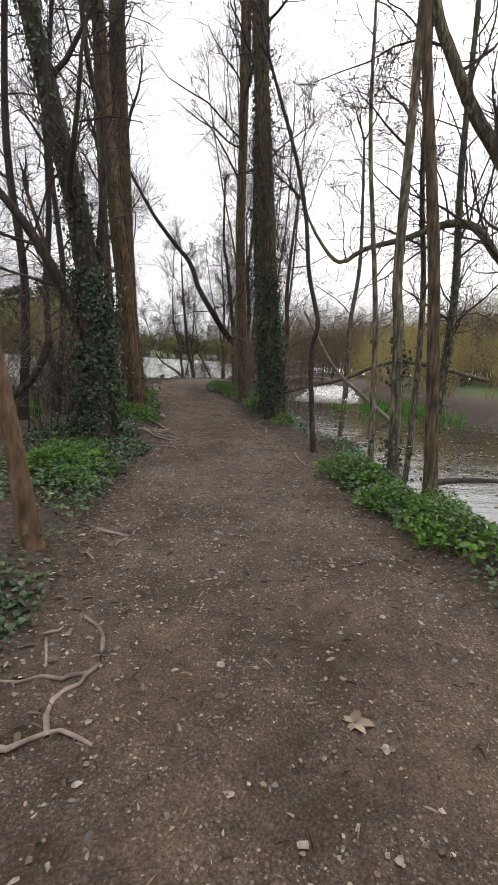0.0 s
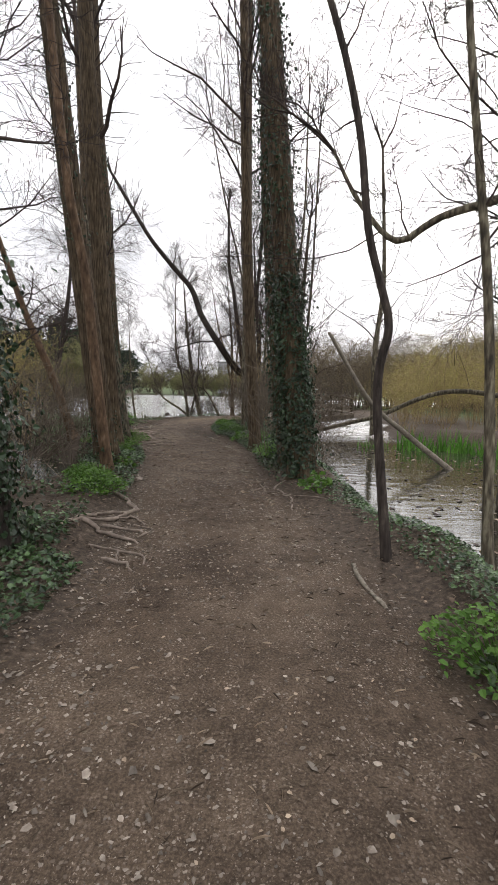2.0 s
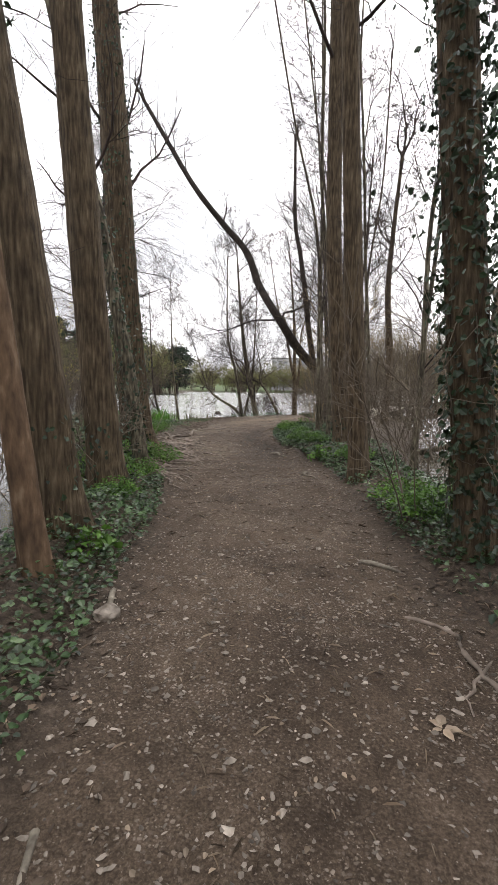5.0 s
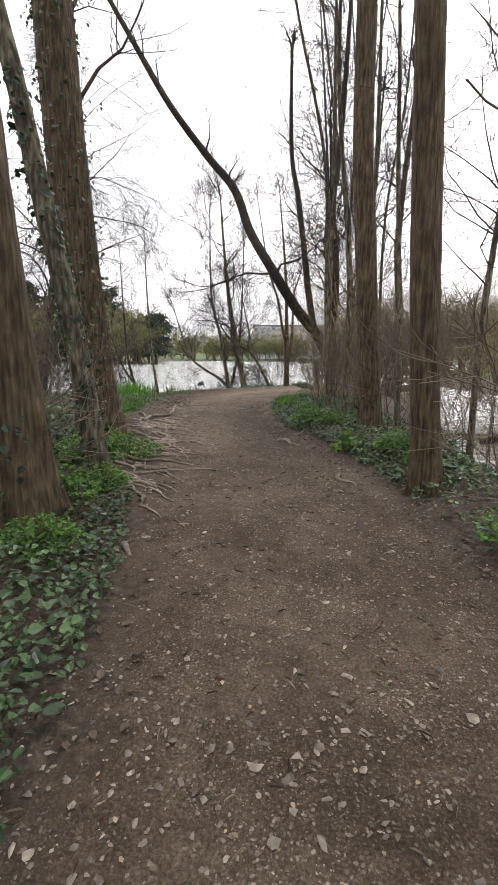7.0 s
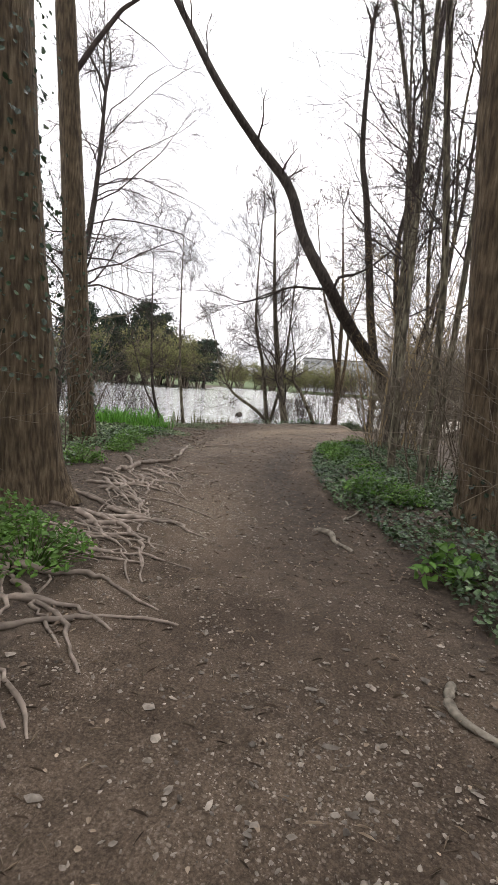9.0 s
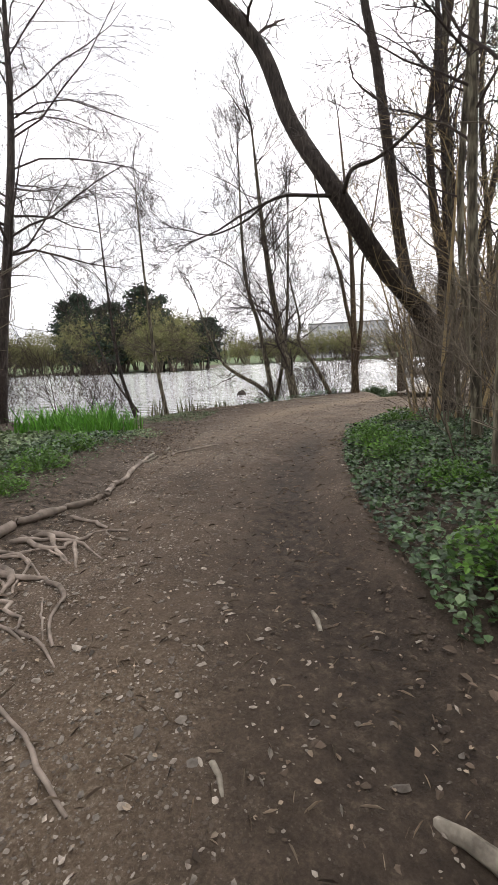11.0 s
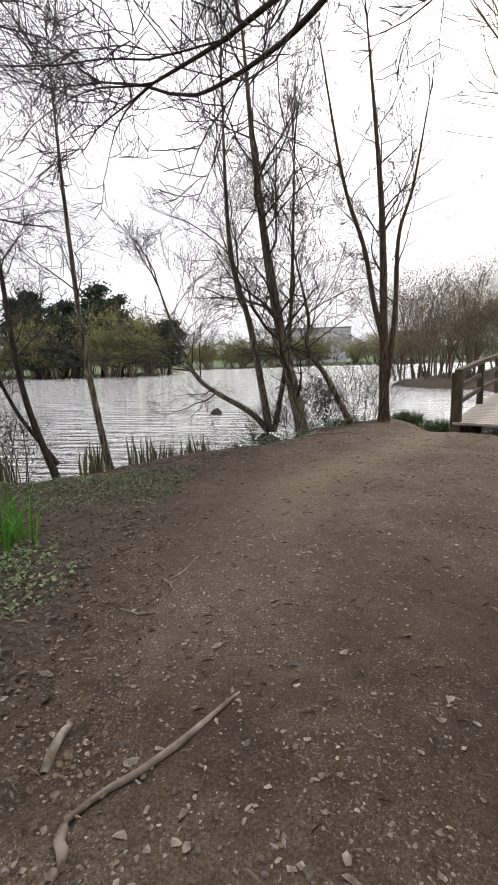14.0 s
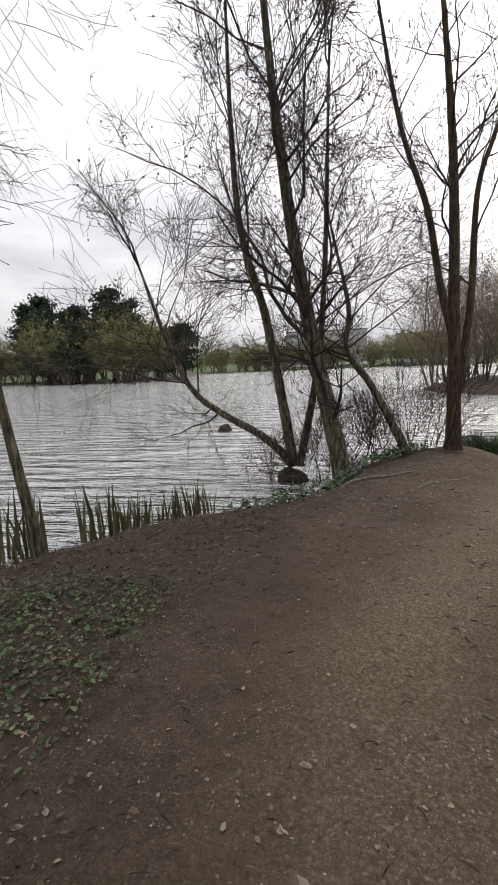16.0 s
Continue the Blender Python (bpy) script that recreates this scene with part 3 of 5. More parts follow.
def make_tree(label, pts, r0, r1, bark, seed, limbs=8, limb_from=0.45, limb_len=2.6, depth=2, kids=6, ivy=None, sides=18,
              flare=0.5, forks=(), twig=None, spread=0.9, tips_leaf=0, lift=0.25, ridges=0.06, step=0.12):
    """A standing tree: trunk through pts, forks as (pts, r0, r1), a crown of bare limbs, ivy as (from, to, count, bulk)."""
    rng = np.random.default_rng(seed)
    pts = [np.array(p, float) for p in pts]
    base = pts[0].copy()
    base[2] = float(height(base[0], base[1])) - 0.06
    tree = tagged(new("tree"), label, "tree")
    tree.location = base
    line = smooth_line([p - base for p in ([base] + pts[1:])], step)
    radii = np.interp(np.linspace(0, 1, len(line)), [0, 1], [r0, r1])
    part_mesh("trunk", trunk_mesh("trunk", line, radii, bark, rng, sides, flare, ridges), tree)
    lines = [(line, radii)]
    for fp, f0, f1 in forks:
        fl = smooth_line([np.array(p, float) - base for p in fp], step)
        fr = np.linspace(f0, f1, len(fl))
        part_mesh("limb", trunk_mesh("limb", fl, fr, bark, rng, 10, 0.0, ridges), tree)
        lines.append((fl, fr))
    wood, tips = Wood(), []
    for li, (ln, rd) in enumerate(lines):
        for _ in range(3):
            grow(wood, rng, ln[-1], unit(ln[-1] - ln[-3]) + rng.normal(0, 0.18, 3), limb_len * rng.uniform(0.4, 0.8), rd[-1] * 0.95, 0, depth, spread, lift, kids, tips)
        for _ in range(limbs if li == 0 else max(3, limbs // 2)):
            f = rng.uniform(limb_from if li == 0 else 0.25, 1.0)
            i = min(int(f * (len(ln) - 1)), len(ln) - 2)
            along = unit(ln[i + 1] - ln[i])
            side = unit(np.cross(along, rng.normal(0, 1, 3)))
            grow(wood, rng, ln[i], along * 0.45 + side * 0.9 + np.array([0, 0, 0.25]), limb_len * rng.uniform(0.5, 1.1), max(rd[i] * 0.32, 0.006), 0, depth,
                 spread, lift, kids, tips)
    if wood.groups:
        part_mesh("crown", wood.mesh("crown", twig or TWIG), tree, "bare spring twigs")
    if ivy:
        p, n, s = [], [], []
        for lo, hi, count, bulk in ivy:
            a, b, c = ivy_on(line, radii, lo, hi, count, rng, bulk)
            p.append(a), n.append(b), s.append(c)
        part_mesh("ivy", leaves_mesh("ivy", np.concatenate(p), np.concatenate(n), np.concatenate(s), IVY, rng), tree, "dark glossy climbing ivy")
    if tips_leaf and tips:
        t = np.array(tips)
        t = t[rng.integers(0, len(t), tips_leaf)] + rng.normal(0, 0.05, (tips_leaf, 3))
        part_mesh("foliage", leaves_mesh("foliage", t, rng.normal(0, 1, t.shape), rng.uniform(0.015, 0.04, len(t)), TWIG, rng), tree, "dark catkins and buds")
    return tree


TALL = "tall brown-barked tree with a bare crown beside the path"
# the ivy-grown forked tree on the west bank
make_tree("forked tree wrapped in dark ivy on the bank", [(-1.72, 7.45, 0.1), (-1.81, 7.41, 1.78), (-1.96, 7.33, 2.94), (-2.19, 7.23, 3.96), (-2.6, 7.1, 6), (-2.9, 7, 8.5)],
          0.17, 0.05, BARK_DARK, 11, 10, 0.3, 2.2, 2, 8, [(0.1, 2.1, 3800, 0.08), (1.4, 5, 1500, 0.04)],
          forks=[([(-1.83, 7.4, 1.35), (-2.0, 7.32, 1.75), (-2.23, 7.21, 2.22), (-2.55, 7.08, 2.75), (-3.2, 6.8, 3.5)], 0.085, 0.03),
                 ([(-1.78, 7.42, 1.5), (-1.72, 7.44, 2.4), (-1.67, 7.47, 3.75), (-1.85, 7.4, 4.6), (-2.0, 7.3, 6.5)], 0.055, 0.02)])
# the cluster of trunks on the west bank
make_tree("slender brown tree leaning over the bank", [(-2.17, 10.84, 0.1), (-2.31, 10.76, 1.67), (-2.41, 10.71, 2.85), (-2.6, 10.6, 4.2), (-2.9, 10.5, 8)], 0.075, 0.04, BARK_ORANGE, 12, 5, 0.5, 2, 2, 6)
make_tree(TALL, [(-2.42, 11.5, 0.1), (-2.62, 11.38, 2.06), (-2.85, 11.25, 4.3), (-3.2, 11, 9), (-3.4, 11, 14)], 0.17, 0.08, BARK_BROWN, 13, 10, 0.45, 3.2, 2, 8,
          [(0.05, 0.9, 160, 0.03), (3.2, 7, 500, 0.03)])
make_tree(TALL, [(-2.88, 13.0, 0.1), (-3.02, 12.92, 2.45), (-3.16, 12.86, 5.2), (-3.3, 12.8, 10), (-3.3, 12.8, 15)], 0.17, 0.085, BARK_BROWN, 14, 10, 0.5, 3.2, 2, 8, [(0.05, 0.7, 140, 0.03)])
make_tree("tall tree with ivy climbing one side", [(-3.95, 16.1, 0.05), (-4.1, 16.0, 2.55), (-4.2, 15.95, 4.9), (-4.4, 15.9, 9), (-4.4, 15.9, 15)], 0.26, 0.11, BARK_BROWN, 15, 10, 0.45, 3.4, 2, 7,
          [(1.0, 7, 1500, 0.05)])
make_tree("leaning slender trunk wrapped in ivy", [(-3.05, 14.25, 0.05), (-3.2, 14.15, 1.42), (-3.32, 14.1, 2.17), (-3.6, 14.1, 3.6), (-4.3, 14.1, 6.5)], 0.1, 0.04, BARK_GREY, 16, 5, 0.5, 1.8, 2, 6, [(0.05, 3.2, 700, 0.03)])
make_tree("slender tree behind the ivied trunk", [(-5.5, 19.1, 0), (-5.7, 18.99, 3.4), (-5.9, 18.9, 6.8), (-6.1, 18.8, 12)], 0.19, 0.07, BARK_BROWN, 17, 8, 0.4, 3, 2, 7, [(0.3, 3.5, 600, 0.04)])
make_tree("orange-barked leaning stem at the water", [(-4.6, 15.0, 0), (-5.1, 15.0, 1.5), (-5.8, 15.0, 3.2), (-6.6, 15, 5.5)], 0.1, 0.05, BARK_ORANGE, 18, 5, 0.5, 1.8, 2, 6)
make_tree("young smooth stem on the west verge", [(-0.9, 4.12, 0.0), (-0.98, 4.08, 0.8), (-1.12, 4.0, 1.7), (-1.5, 3.9, 3.2)], 0.056, 0.03, BARK_ORANGE, 19, 4, 0.7, 1.2, 2, 5)
# the east side
make_tree("stout tree sheathed in dark ivy", [(0.62, 10.98, 0.1), (0.4, 11.03, 1.92), (0.22, 11.06, 3.75), (-0.1, 11.1, 7), (-0.6, 11.1, 13)], 0.175, 0.1, BARK_BROWN, 21, 9, 0.5, 3, 2, 7,
          [(0.05, 2.8, 5200, 0.05), (0.5, 8, 4200, 0.04)])
make_tree("ivied tree beside the stout one", [(0.42, 11.85, 0.1), (0.2, 11.88, 2.1), (0.0, 11.9, 4.4), (-0.1, 11.95, 8), (-0.2, 12, 13)], 0.14, 0.07, BARK_BROWN, 22, 8, 0.5, 2.6, 2, 6,
          [(0.05, 7, 4500, 0.05)])
make_tree(TALL, [(-0.24, 14.4, 0.1), (-0.42, 14.4, 2.5), (-0.6, 14.4, 6.3), (-0.8, 14.4, 13)], 0.118, 0.07, BARK_BROWN, 23, 8, 0.5, 2.8, 2, 7)
make_tree(TALL, [(-0.42, 16.9, 0.0), (-0.6, 16.95, 2.5), (-0.73, 17, 4.9), (-0.85, 17, 14)], 0.15, 0.08, BARK_BROWN, 24, 9, 0.45, 3, 2, 7, [(0.05, 0.6, 100, 0.03)])
make_tree("crooked grey sapling at the pool's edge", [(1.13, 7.98, 0.05), (1.0, 8.03, 1.25), (1.05, 8.0, 1.74), (0.99, 8.02, 2.02), (0.88, 8.06, 2.45), (0.79, 8.1, 3.15), (0.6, 8.15, 3.9), (0.2, 8.2, 5)], 0.038, 0.02,
          BARK_DARK, 25, 8, 0.45, 0.9, 1, 6, sides=12, flare=0.3, step=0.08)
make_tree("slim moss-grown stem at the pool's edge", [(1.98, 5.7, 0.05), (1.78, 5.78, 2.1), (1.5, 5.88, 4.1), (1.3, 5.9, 6.5)], 0.06, 0.03, BARK_BROWN, 26, 6, 0.5, 1.6, 2, 6, sides=14)
make_tree("slim stem with a tuft of ivy", [(1.95, 6.85, 0.05), (1.84, 6.88, 1.57), (1.76, 6.9, 2.35), (1.73, 6.92, 4.8), (1.7, 7, 7)], 0.065, 0.03, BARK_GREY, 27, 6, 0.5, 1.8, 2, 6, [(1.2, 1.7, 160, 0.06), (0.05, 0.6, 220, 0.08)], sides=14)
make_tree("thin upright sapling in the bank ivy", [(2.0, 8.25, 0.05), (1.87, 8.3, 1.93), (1.59, 8.37, 4.18), (1.5, 8.4, 5.9)], 0.045, 0.02, BARK_GREY, 28, 7, 0.35, 1.2, 2, 5, sides=10)
# the large limb that arches over from the far side of the pool
make_tree("old tree arching a crooked limb over the pool", [(4.75, 9.0, -0.3), (4.6, 9.05, 1.8), (4.2, 9.2, 3.5), (3.64, 9.3, 4.49), (3.23, 9.3, 5.01), (2.81, 9.3, 5.74), (2.48, 9.3, 6.44), (2.0, 9.5, 8.5)], 0.15, 0.06, BARK_GREY, 29, 18, 0.3, 2.6, 2, 9, [(0.6, 5.5, 1800, 0.05)],
          forks=[([(4.35, 9.15, 2.8), (3.89, 9.25, 2.98), (3.5, 9.3, 3.42), (3.1, 9.4, 3.5), (2.5, 9.6, 3.3), (1.9, 9.75, 3.15), (1.5, 9.87, 2.95), (1.1, 10.0, 3.4), (0.8, 10.1, 4.0)], 0.075, 0.018)])
# the great leaning tree by the bend and its neighbours
make_tree("leaning tree arching over the bend of the path", [(-0.7, 24.0, 0.0), (-0.85, 24.1, 0.95), (-1.15, 23.95, 1.7), (-1.75, 23.4, 2.4), (-2.42, 22.9, 3.38), (-3.0, 22.9, 4.3), (-3.4, 22.9, 5.3), (-4.1, 22.7, 6.1), (-4.85, 22.2, 7.0), (-5.6, 22.0, 8.2), (-6.2, 21.8, 9.2)],
          0.165, 0.05, BARK_DARK, 31, 7, 0.5, 1.1, 2, 6, sides=18,
          forks=[([(-2.35, 22.95, 3.28), (-2.7, 22.6, 3.22), (-3.0, 22.4, 3.2), (-3.25, 22.3, 3.11), (-3.67, 22.3, 2.97), (-3.95, 22.35, 2.86), (-4.4, 22.5, 2.8)], 0.032, 0.008),
                 ([(-3.25, 22.3, 3.11), (-3.7, 22.7, 3.02), (-4.3, 23.0, 2.98), (-4.64, 23.0, 3.08), (-5.0, 23.1, 3.2)], 0.02, 0.007),
                 ([(-2.3, 22.97, 3.25), (-2.13, 22.4, 3.4), (-1.88, 22.3, 3.42), (-1.5, 22.2, 3.6), (-0.9, 22.1, 4.1)], 0.035, 0.012),
                 ([(-1.3, 23.85, 1.95), (-1.42, 24.0, 2.6), (-1.52, 24.0, 3.2), (-1.65, 24.0, 4.22), (-1.85, 24.0, 5.5), (-2.05, 24.0, 6.6), (-2.1, 24, 9)], 0.1, 0.04)])
make_tree("tall dark multi-stemmed tree at the bend", [(-0.62, 24.3, 0.05), (-0.75, 24.25, 1.8), (-0.72, 24.2, 3.0), (-0.78, 24.2, 4.2), (-0.9, 24.2, 5.2), (-0.75, 24.2, 7), (-0.6, 24.3, 11)], 0.12, 0.045, BARK_DARK, 32, 12, 0.3, 1.9, 2, 7,
          forks=[([(-0.74, 24.2, 2.2), (-0.95, 24.2, 3.3), (-1.05, 24.2, 4.6), (-0.95, 24.2, 5.6), (-1.05, 24.2, 7.5)], 0.075, 0.03),
                 ([(-0.6, 24.3, 1.0), (-0.2, 24.3, 3), (0.2, 24.3, 5.2), (0.3, 24.3, 8)], 0.06, 0.025)])
for i, (x, y, dx, h) in enumerate([(-0.95, 19.5, -0.2, 11), (-0.7, 18.4, -0.5, 12), (-0.7, 21.3, -0.9, 12), (-0.4, 19.8, 0.1, 11), (0.1, 17.9, -0.4, 8), (0.2, 21.0, 0.2, 9),
                                  (-0.9, 20.5, -1.2, 11), (0.8, 16.6, 0.2, 8), (-0.7, 22.6, -0.6, 10), (-0.3, 23.4, -0.3, 10), (-0.3, 22.8, 0.3, 9), (0.4, 14.6, 0.2, 7)]):
    make_tree("slender bare sapling in the thicket", [(x, y, 0.05), (x + dx * 0.2 + 0.12 * math.sin(i * 2.3), y, h * 0.2), (x + dx * 0.3 - 0.15 * math.sin(i * 1.7), y + 0.1, h * 0.45), (x + dx * 0.7 + 0.25 * math.sin(i * 3.1), y, h * 0.7), (x + dx * 1.3, y, h)], 0.05 - 0.006 * (i % 3), 0.016, BARK_GREY, 60 + i, 17, 0.2, 2.1, 2, 7, sides=9, flare=0.3, step=0.2)
for i in range(14):
    a, x, y = i * 2.4, -0.75 + 0.5 * math.sin(i * 1.9), 22.0 + 0.2 * i - 0.5 * math.cos(i * 2.7)
    make_tree("arching tan hazel stem in the thicket", [(x, y, 0.05), (x + 0.25 * math.cos(a), y + 0.15 * math.sin(a), 1.1), (x + 0.6 * math.cos(a), y + 0.35 * math.sin(a), 2.3), (x + 1.1 * math.cos(a), y + 0.6 * math.sin(a), 3.4 + 0.3 * (i % 3))],
              0.022, 0.007, TWIG_TAN, 160 + i, 9, 0.3, 1.1, 1, 6, sides=7, flare=0.2, step=0.2, twig=TWIG_TAN)
# the shore: alder clump, forked tree, slender pair
make_tree("bare alder clump leaning out over the lake", [(-3.96, 28.77, -0.05), (-4.39, 28.82, 1.60), (-4.65, 28.87, 3.10), (-4.89, 28.96, 5.12), (-5.05, 28.96, 7.20)], 0.131, 0.025, BARK_GREY, 41, 26, 0.12, 2.3, 2, 9, forks=[
    ([(-4.73, 29.03, -0.15), (-4.89, 29.00, 0.96), (-5.09, 29.00, 2.08), (-5.38, 28.97, 3.20), (-5.46, 28.97, 4.56), (-5.46, 28.97, 6.40)], 0.082, 0.016),
    ([(-4.73, 29.03, -0.15), (-5.13, 28.96, 0.28), (-5.79, 28.90, 0.68), (-6.20, 28.86, 1.04), (-6.53, 28.81, 1.76), (-6.85, 28.76, 2.80)], 0.070, 0.016),
    ([(-4.64, 29.03, -0.15), (-4.36, 29.08, 1.28), (-4.23, 29.10, 2.72), (-4.15, 29.10, 5.12)], 0.061, 0.016),
    ([(-3.09, 29.24, 0.00), (-3.58, 29.17, 0.96), (-3.95, 29.13, 1.52), (-3.91, 29.13, 2.08), (-4.15, 29.10, 3.20)], 0.070, 0.016)], spread=0.8, tips_leaf=2600)
make_tree("two-stemmed bare tree on the shore", [(-2.39, 29.63, -0.03), (-2.41, 29.63, 0.96), (-2.43, 29.63, 1.84), (-2.52, 29.63, 4.24), (-2.83, 29.64, 7.44)], 0.107, 0.016, BARK_BROWN, 42, 18, 0.4, 1.6, 2, 6, forks=[
    ([(-2.41, 29.63, 1.52), (-2.63, 29.64, 2.40), (-2.83, 29.64, 3.44), (-3.24, 29.65, 4.72), (-3.69, 29.66, 7.20)], 0.061, 0.012),
    ([(-2.36, 29.63, 0.80), (-2.22, 29.63, 2.08), (-2.18, 29.62, 3.60), (-1.94, 29.62, 4.48), (-1.69, 29.61, 6.00)], 0.066, 0.012)], spread=0.7)
make_tree("thin young tree at the water's edge", [(-6.55, 25.69, -0.07), (-6.74, 25.60, 1.40), (-6.82, 25.56, 3.31), (-6.85, 25.55, 5.28)], 0.051, 0.008, BARK_GREY, 43, 16, 0.15, 1.0, 2, 5, sides=12, flare=0.6)
make_tree("thin forked tree leaning over the water", [(-7.02, 25.18, -0.10), (-7.31, 25.02, 0.92), (-7.39, 24.96, 2.34), (-7.44, 24.92, 4.48)], 0.049, 0.008, BARK_DARK, 44, 14, 0.2, 1.1, 2, 5, sides=12,
          forks=[([(-7.04, 25.18, 0.00), (-7.52, 25.11, 0.72), (-7.80, 25.03, 1.52), (-8.09, 24.96, 2.56)], 0.033, 0.008)])
make_tree("drooping birch on the west shore", [(-10.0, 24.20, -0.05), (-9.75, 24.43, 2.08), (-9.5, 24.67, 4.00), (-9.3, 24.91, 6.16), (-9.2, 25.07, 8.80)], 0.139, 0.041, BARK_DARK, 45, 34, 0.22, 3.6, 2, 13, spread=0.75, lift=-0.45)
make_tree("bare tree behind the west pool", [(-7.4, 9.5, 0), (-7.3, 9.5, 3), (-7.5, 9.5, 6), (-7.3, 9.5, 11)], 0.14, 0.05, BARK_DARK, 46, 14, 0.2, 3.4, 2, 8)
make_tree("bare tree behind the west pool", [(-7.8, 13.2, 0), (-8.0, 13.2, 3), (-7.9, 13.2, 6), (-8, 13.2, 10)], 0.12, 0.05, BARK_GREY, 47, 14, 0.2, 3.2, 2, 8)
make_tree("twiggy dark tree crowding the west bank", [(-3.4, 8.6, 0), (-3.3, 8.6, 2.2), (-3.5, 8.6, 4.4), (-3.3, 8.6, 8)], 0.07, 0.03, BARK_DARK, 48, 9, 0.2, 2.4, 2, 8)
make_tree("twiggy dark tree crowding the west bank", [(-4.2, 11.5, 0), (-4.4, 11.5, 2.2), (-4.3, 11.5, 4.4), (-4.5, 11.5, 9)], 0.08, 0.03, BARK_DARK, 49, 14, 0.15, 2.6, 2, 8)
make_tree("twiggy dark tree crowding the west bank", [(-3.5, 9.9, 0), (-3.3, 9.9, 2.4), (-3.5, 9.9, 5), (-3.2, 9.9, 9)], 0.06, 0.025, BARK_DARK, 54, 11, 0.15, 2.4, 2, 9)
make_tree("ivied pale tree beyond the pool", [(4.2, 12.0, -0.2), (4.3, 12.0, 2.6), (4.1, 12.0, 5.6), (4.0, 12, 10)], 0.1, 0.04, BARK_GREY, 55, 16, 0.2, 2.6, 2, 8, [(0.5, 6, 1200, 0.05)])
make_tree("drooping bare tree over the east pool", [(3.5, 11.2, -0.3), (3.4, 11.2, 2.5), (3.1, 11.2, 5), (2.9, 11.2, 9)], 0.07, 0.03, BARK_GREY, 56, 26, 0.3, 2.4, 2, 10, spread=0.7, lift=-0.4)
make_tree("mossy tree over the east pool", [(10.4, 14.0, 0), (10.2, 14, 3), (10.0, 14, 6), (10.3, 14, 12)], 0.22, 0.08, BARK_GREY, 50, 12, 0.25, 3.2, 2, 8, [(1, 6, 900, 0.05)])
make_tree("bare tree on the east bank", [(4.2, 24, 0), (4.1, 24, 3), (4.3, 24, 6), (4.0, 24, 11)], 0.13, 0.05, BARK_GREY, 51, 12, 0.25, 3.0, 2, 7)
make_tree("bare tree on the east bank", [(1.14, 25.22, 0.00), (1.22, 25.22, 2.40), (1.06, 25.22, 4.80), (1.30, 25.21, 8.80)], 0.14, 0.05, BARK_BROWN, 52, 12, 0.3, 3.0, 2, 7)


# ---- shrubs, woods and the far shore ----
def make_shrub(name, label, seed, stems, h, lean, depth, kids, wood_mat, leaf_mat=None, leaf_n=0, leaf_size=(0.02, 0.05), spread=0.6, radius=0.012):
    rng = np.random.default_rng(seed)
    ob = tagged(new(name), label, "shrub")
    wood, tips = Wood(), []
    for _ in range(stems):
        a, q = rng.uniform(0, 6.28), rng.uniform(0, 0.35)
        d = np.array([math.cos(a) * lean * rng.uniform(0.2, 1), math.sin(a) * lean * rng.uniform(0.2, 1), 1])
        grow(wood, rng, (q * math.cos(a), q * math.sin(a), -0.08), d, h * rng.uniform(0.6, 1.05), radius * rng.uniform(0.7, 1.3), 0, depth, spread, 0.2, kids, tips, 0.1)
    part_mesh("brushwood", wood.mesh("brushwood", wood_mat), ob)
    if leaf_n:
        t = np.array(tips)
        t = t[rng.integers(0, len(t), leaf_n)] + rng.normal(0, 0.04 * h / 2, (leaf_n, 3))
        part_mesh("foliage", leaves_mesh("foliage", t, rng.normal(0, 1, t.shape), rng.uniform(*leaf_size, leaf_n), leaf_mat, rng), ob)
    return ob


def put(ob, x, y, rz=0.0, s=1.0, sz=None, dz=0.0):
    return Matrix.Translation((x, y, float(height(x, y)) + dz)) @ Matrix.Rotation(rz, 4, "Z") @ Matrix.Diagonal((s, s, sz or s, 1))


def scatter(ob, spots, seed, lo=0.8, hi=1.2):
    """The thing itself on the first spot, its copies on the rest."""
    rng = np.random.default_rng(seed)
    for i, (x, y) in enumerate(spots):
        far = 1 + 1.2 * min(max((y - 70) / 25, 0), 1) * (ob.name.startswith("far_bush"))
        m = put(ob, x, y, rng.uniform(0, 6.28), rng.uniform(lo, hi) * far)
        if i == 0:
            first = m
        else:
            copy_thing(ob, m)
    ob.matrix_basis = first


def area(n, x0, x1, y0, y1, seed):
    rng = np.random.default_rng(seed)
    return list(zip(rng.uniform(x0, x1, n), rng.uniform(y0, y1, n)))


willow = make_shrub("willow_shrub", "tan willow thicket with yellow-green buds across the pool", 71, 13, 4.2, 0.45, 2, 5, TWIG_TAN, BUD, 1500, (0.03, 0.07))
scatter(willow, area(16, -10.5, -6.7, 7.5, 14.5, 7) + area(26, 5.6, 11, 19.5, 33, 1) + area(9, 10.5, 13, 9, 18, 2) + [(-6.4, 15.8), (-7.3, 17.6), (-8.2, 19.4)] + [(-7.2, 8.5), (-7.6, 10.5), (-8.4, 12.6), (-7.4, 13.4), (-9.5, 9.5), (-10.5, 13.5), (-12, 11), (9.5, 33), (9.0, 36), (8.6, 39), (10.5, 35), (11, 40), (4.9, 21), (5.2, 23), (5.6, 25), (6.3, 27.5)], 3, 0.42, 0.78)
leafy = make_shrub("leafing_shrub", "hawthorn in fresh green leaf across the pool", 72, 9, 3.6, 0.5, 2, 5, TWIG, BUD_GREEN, 2600, (0.04, 0.09))
scatter(leafy, [(10.6, 14.8), (11.0, 12.5), (11.8, 10.5), (12.4, 15)], 4)
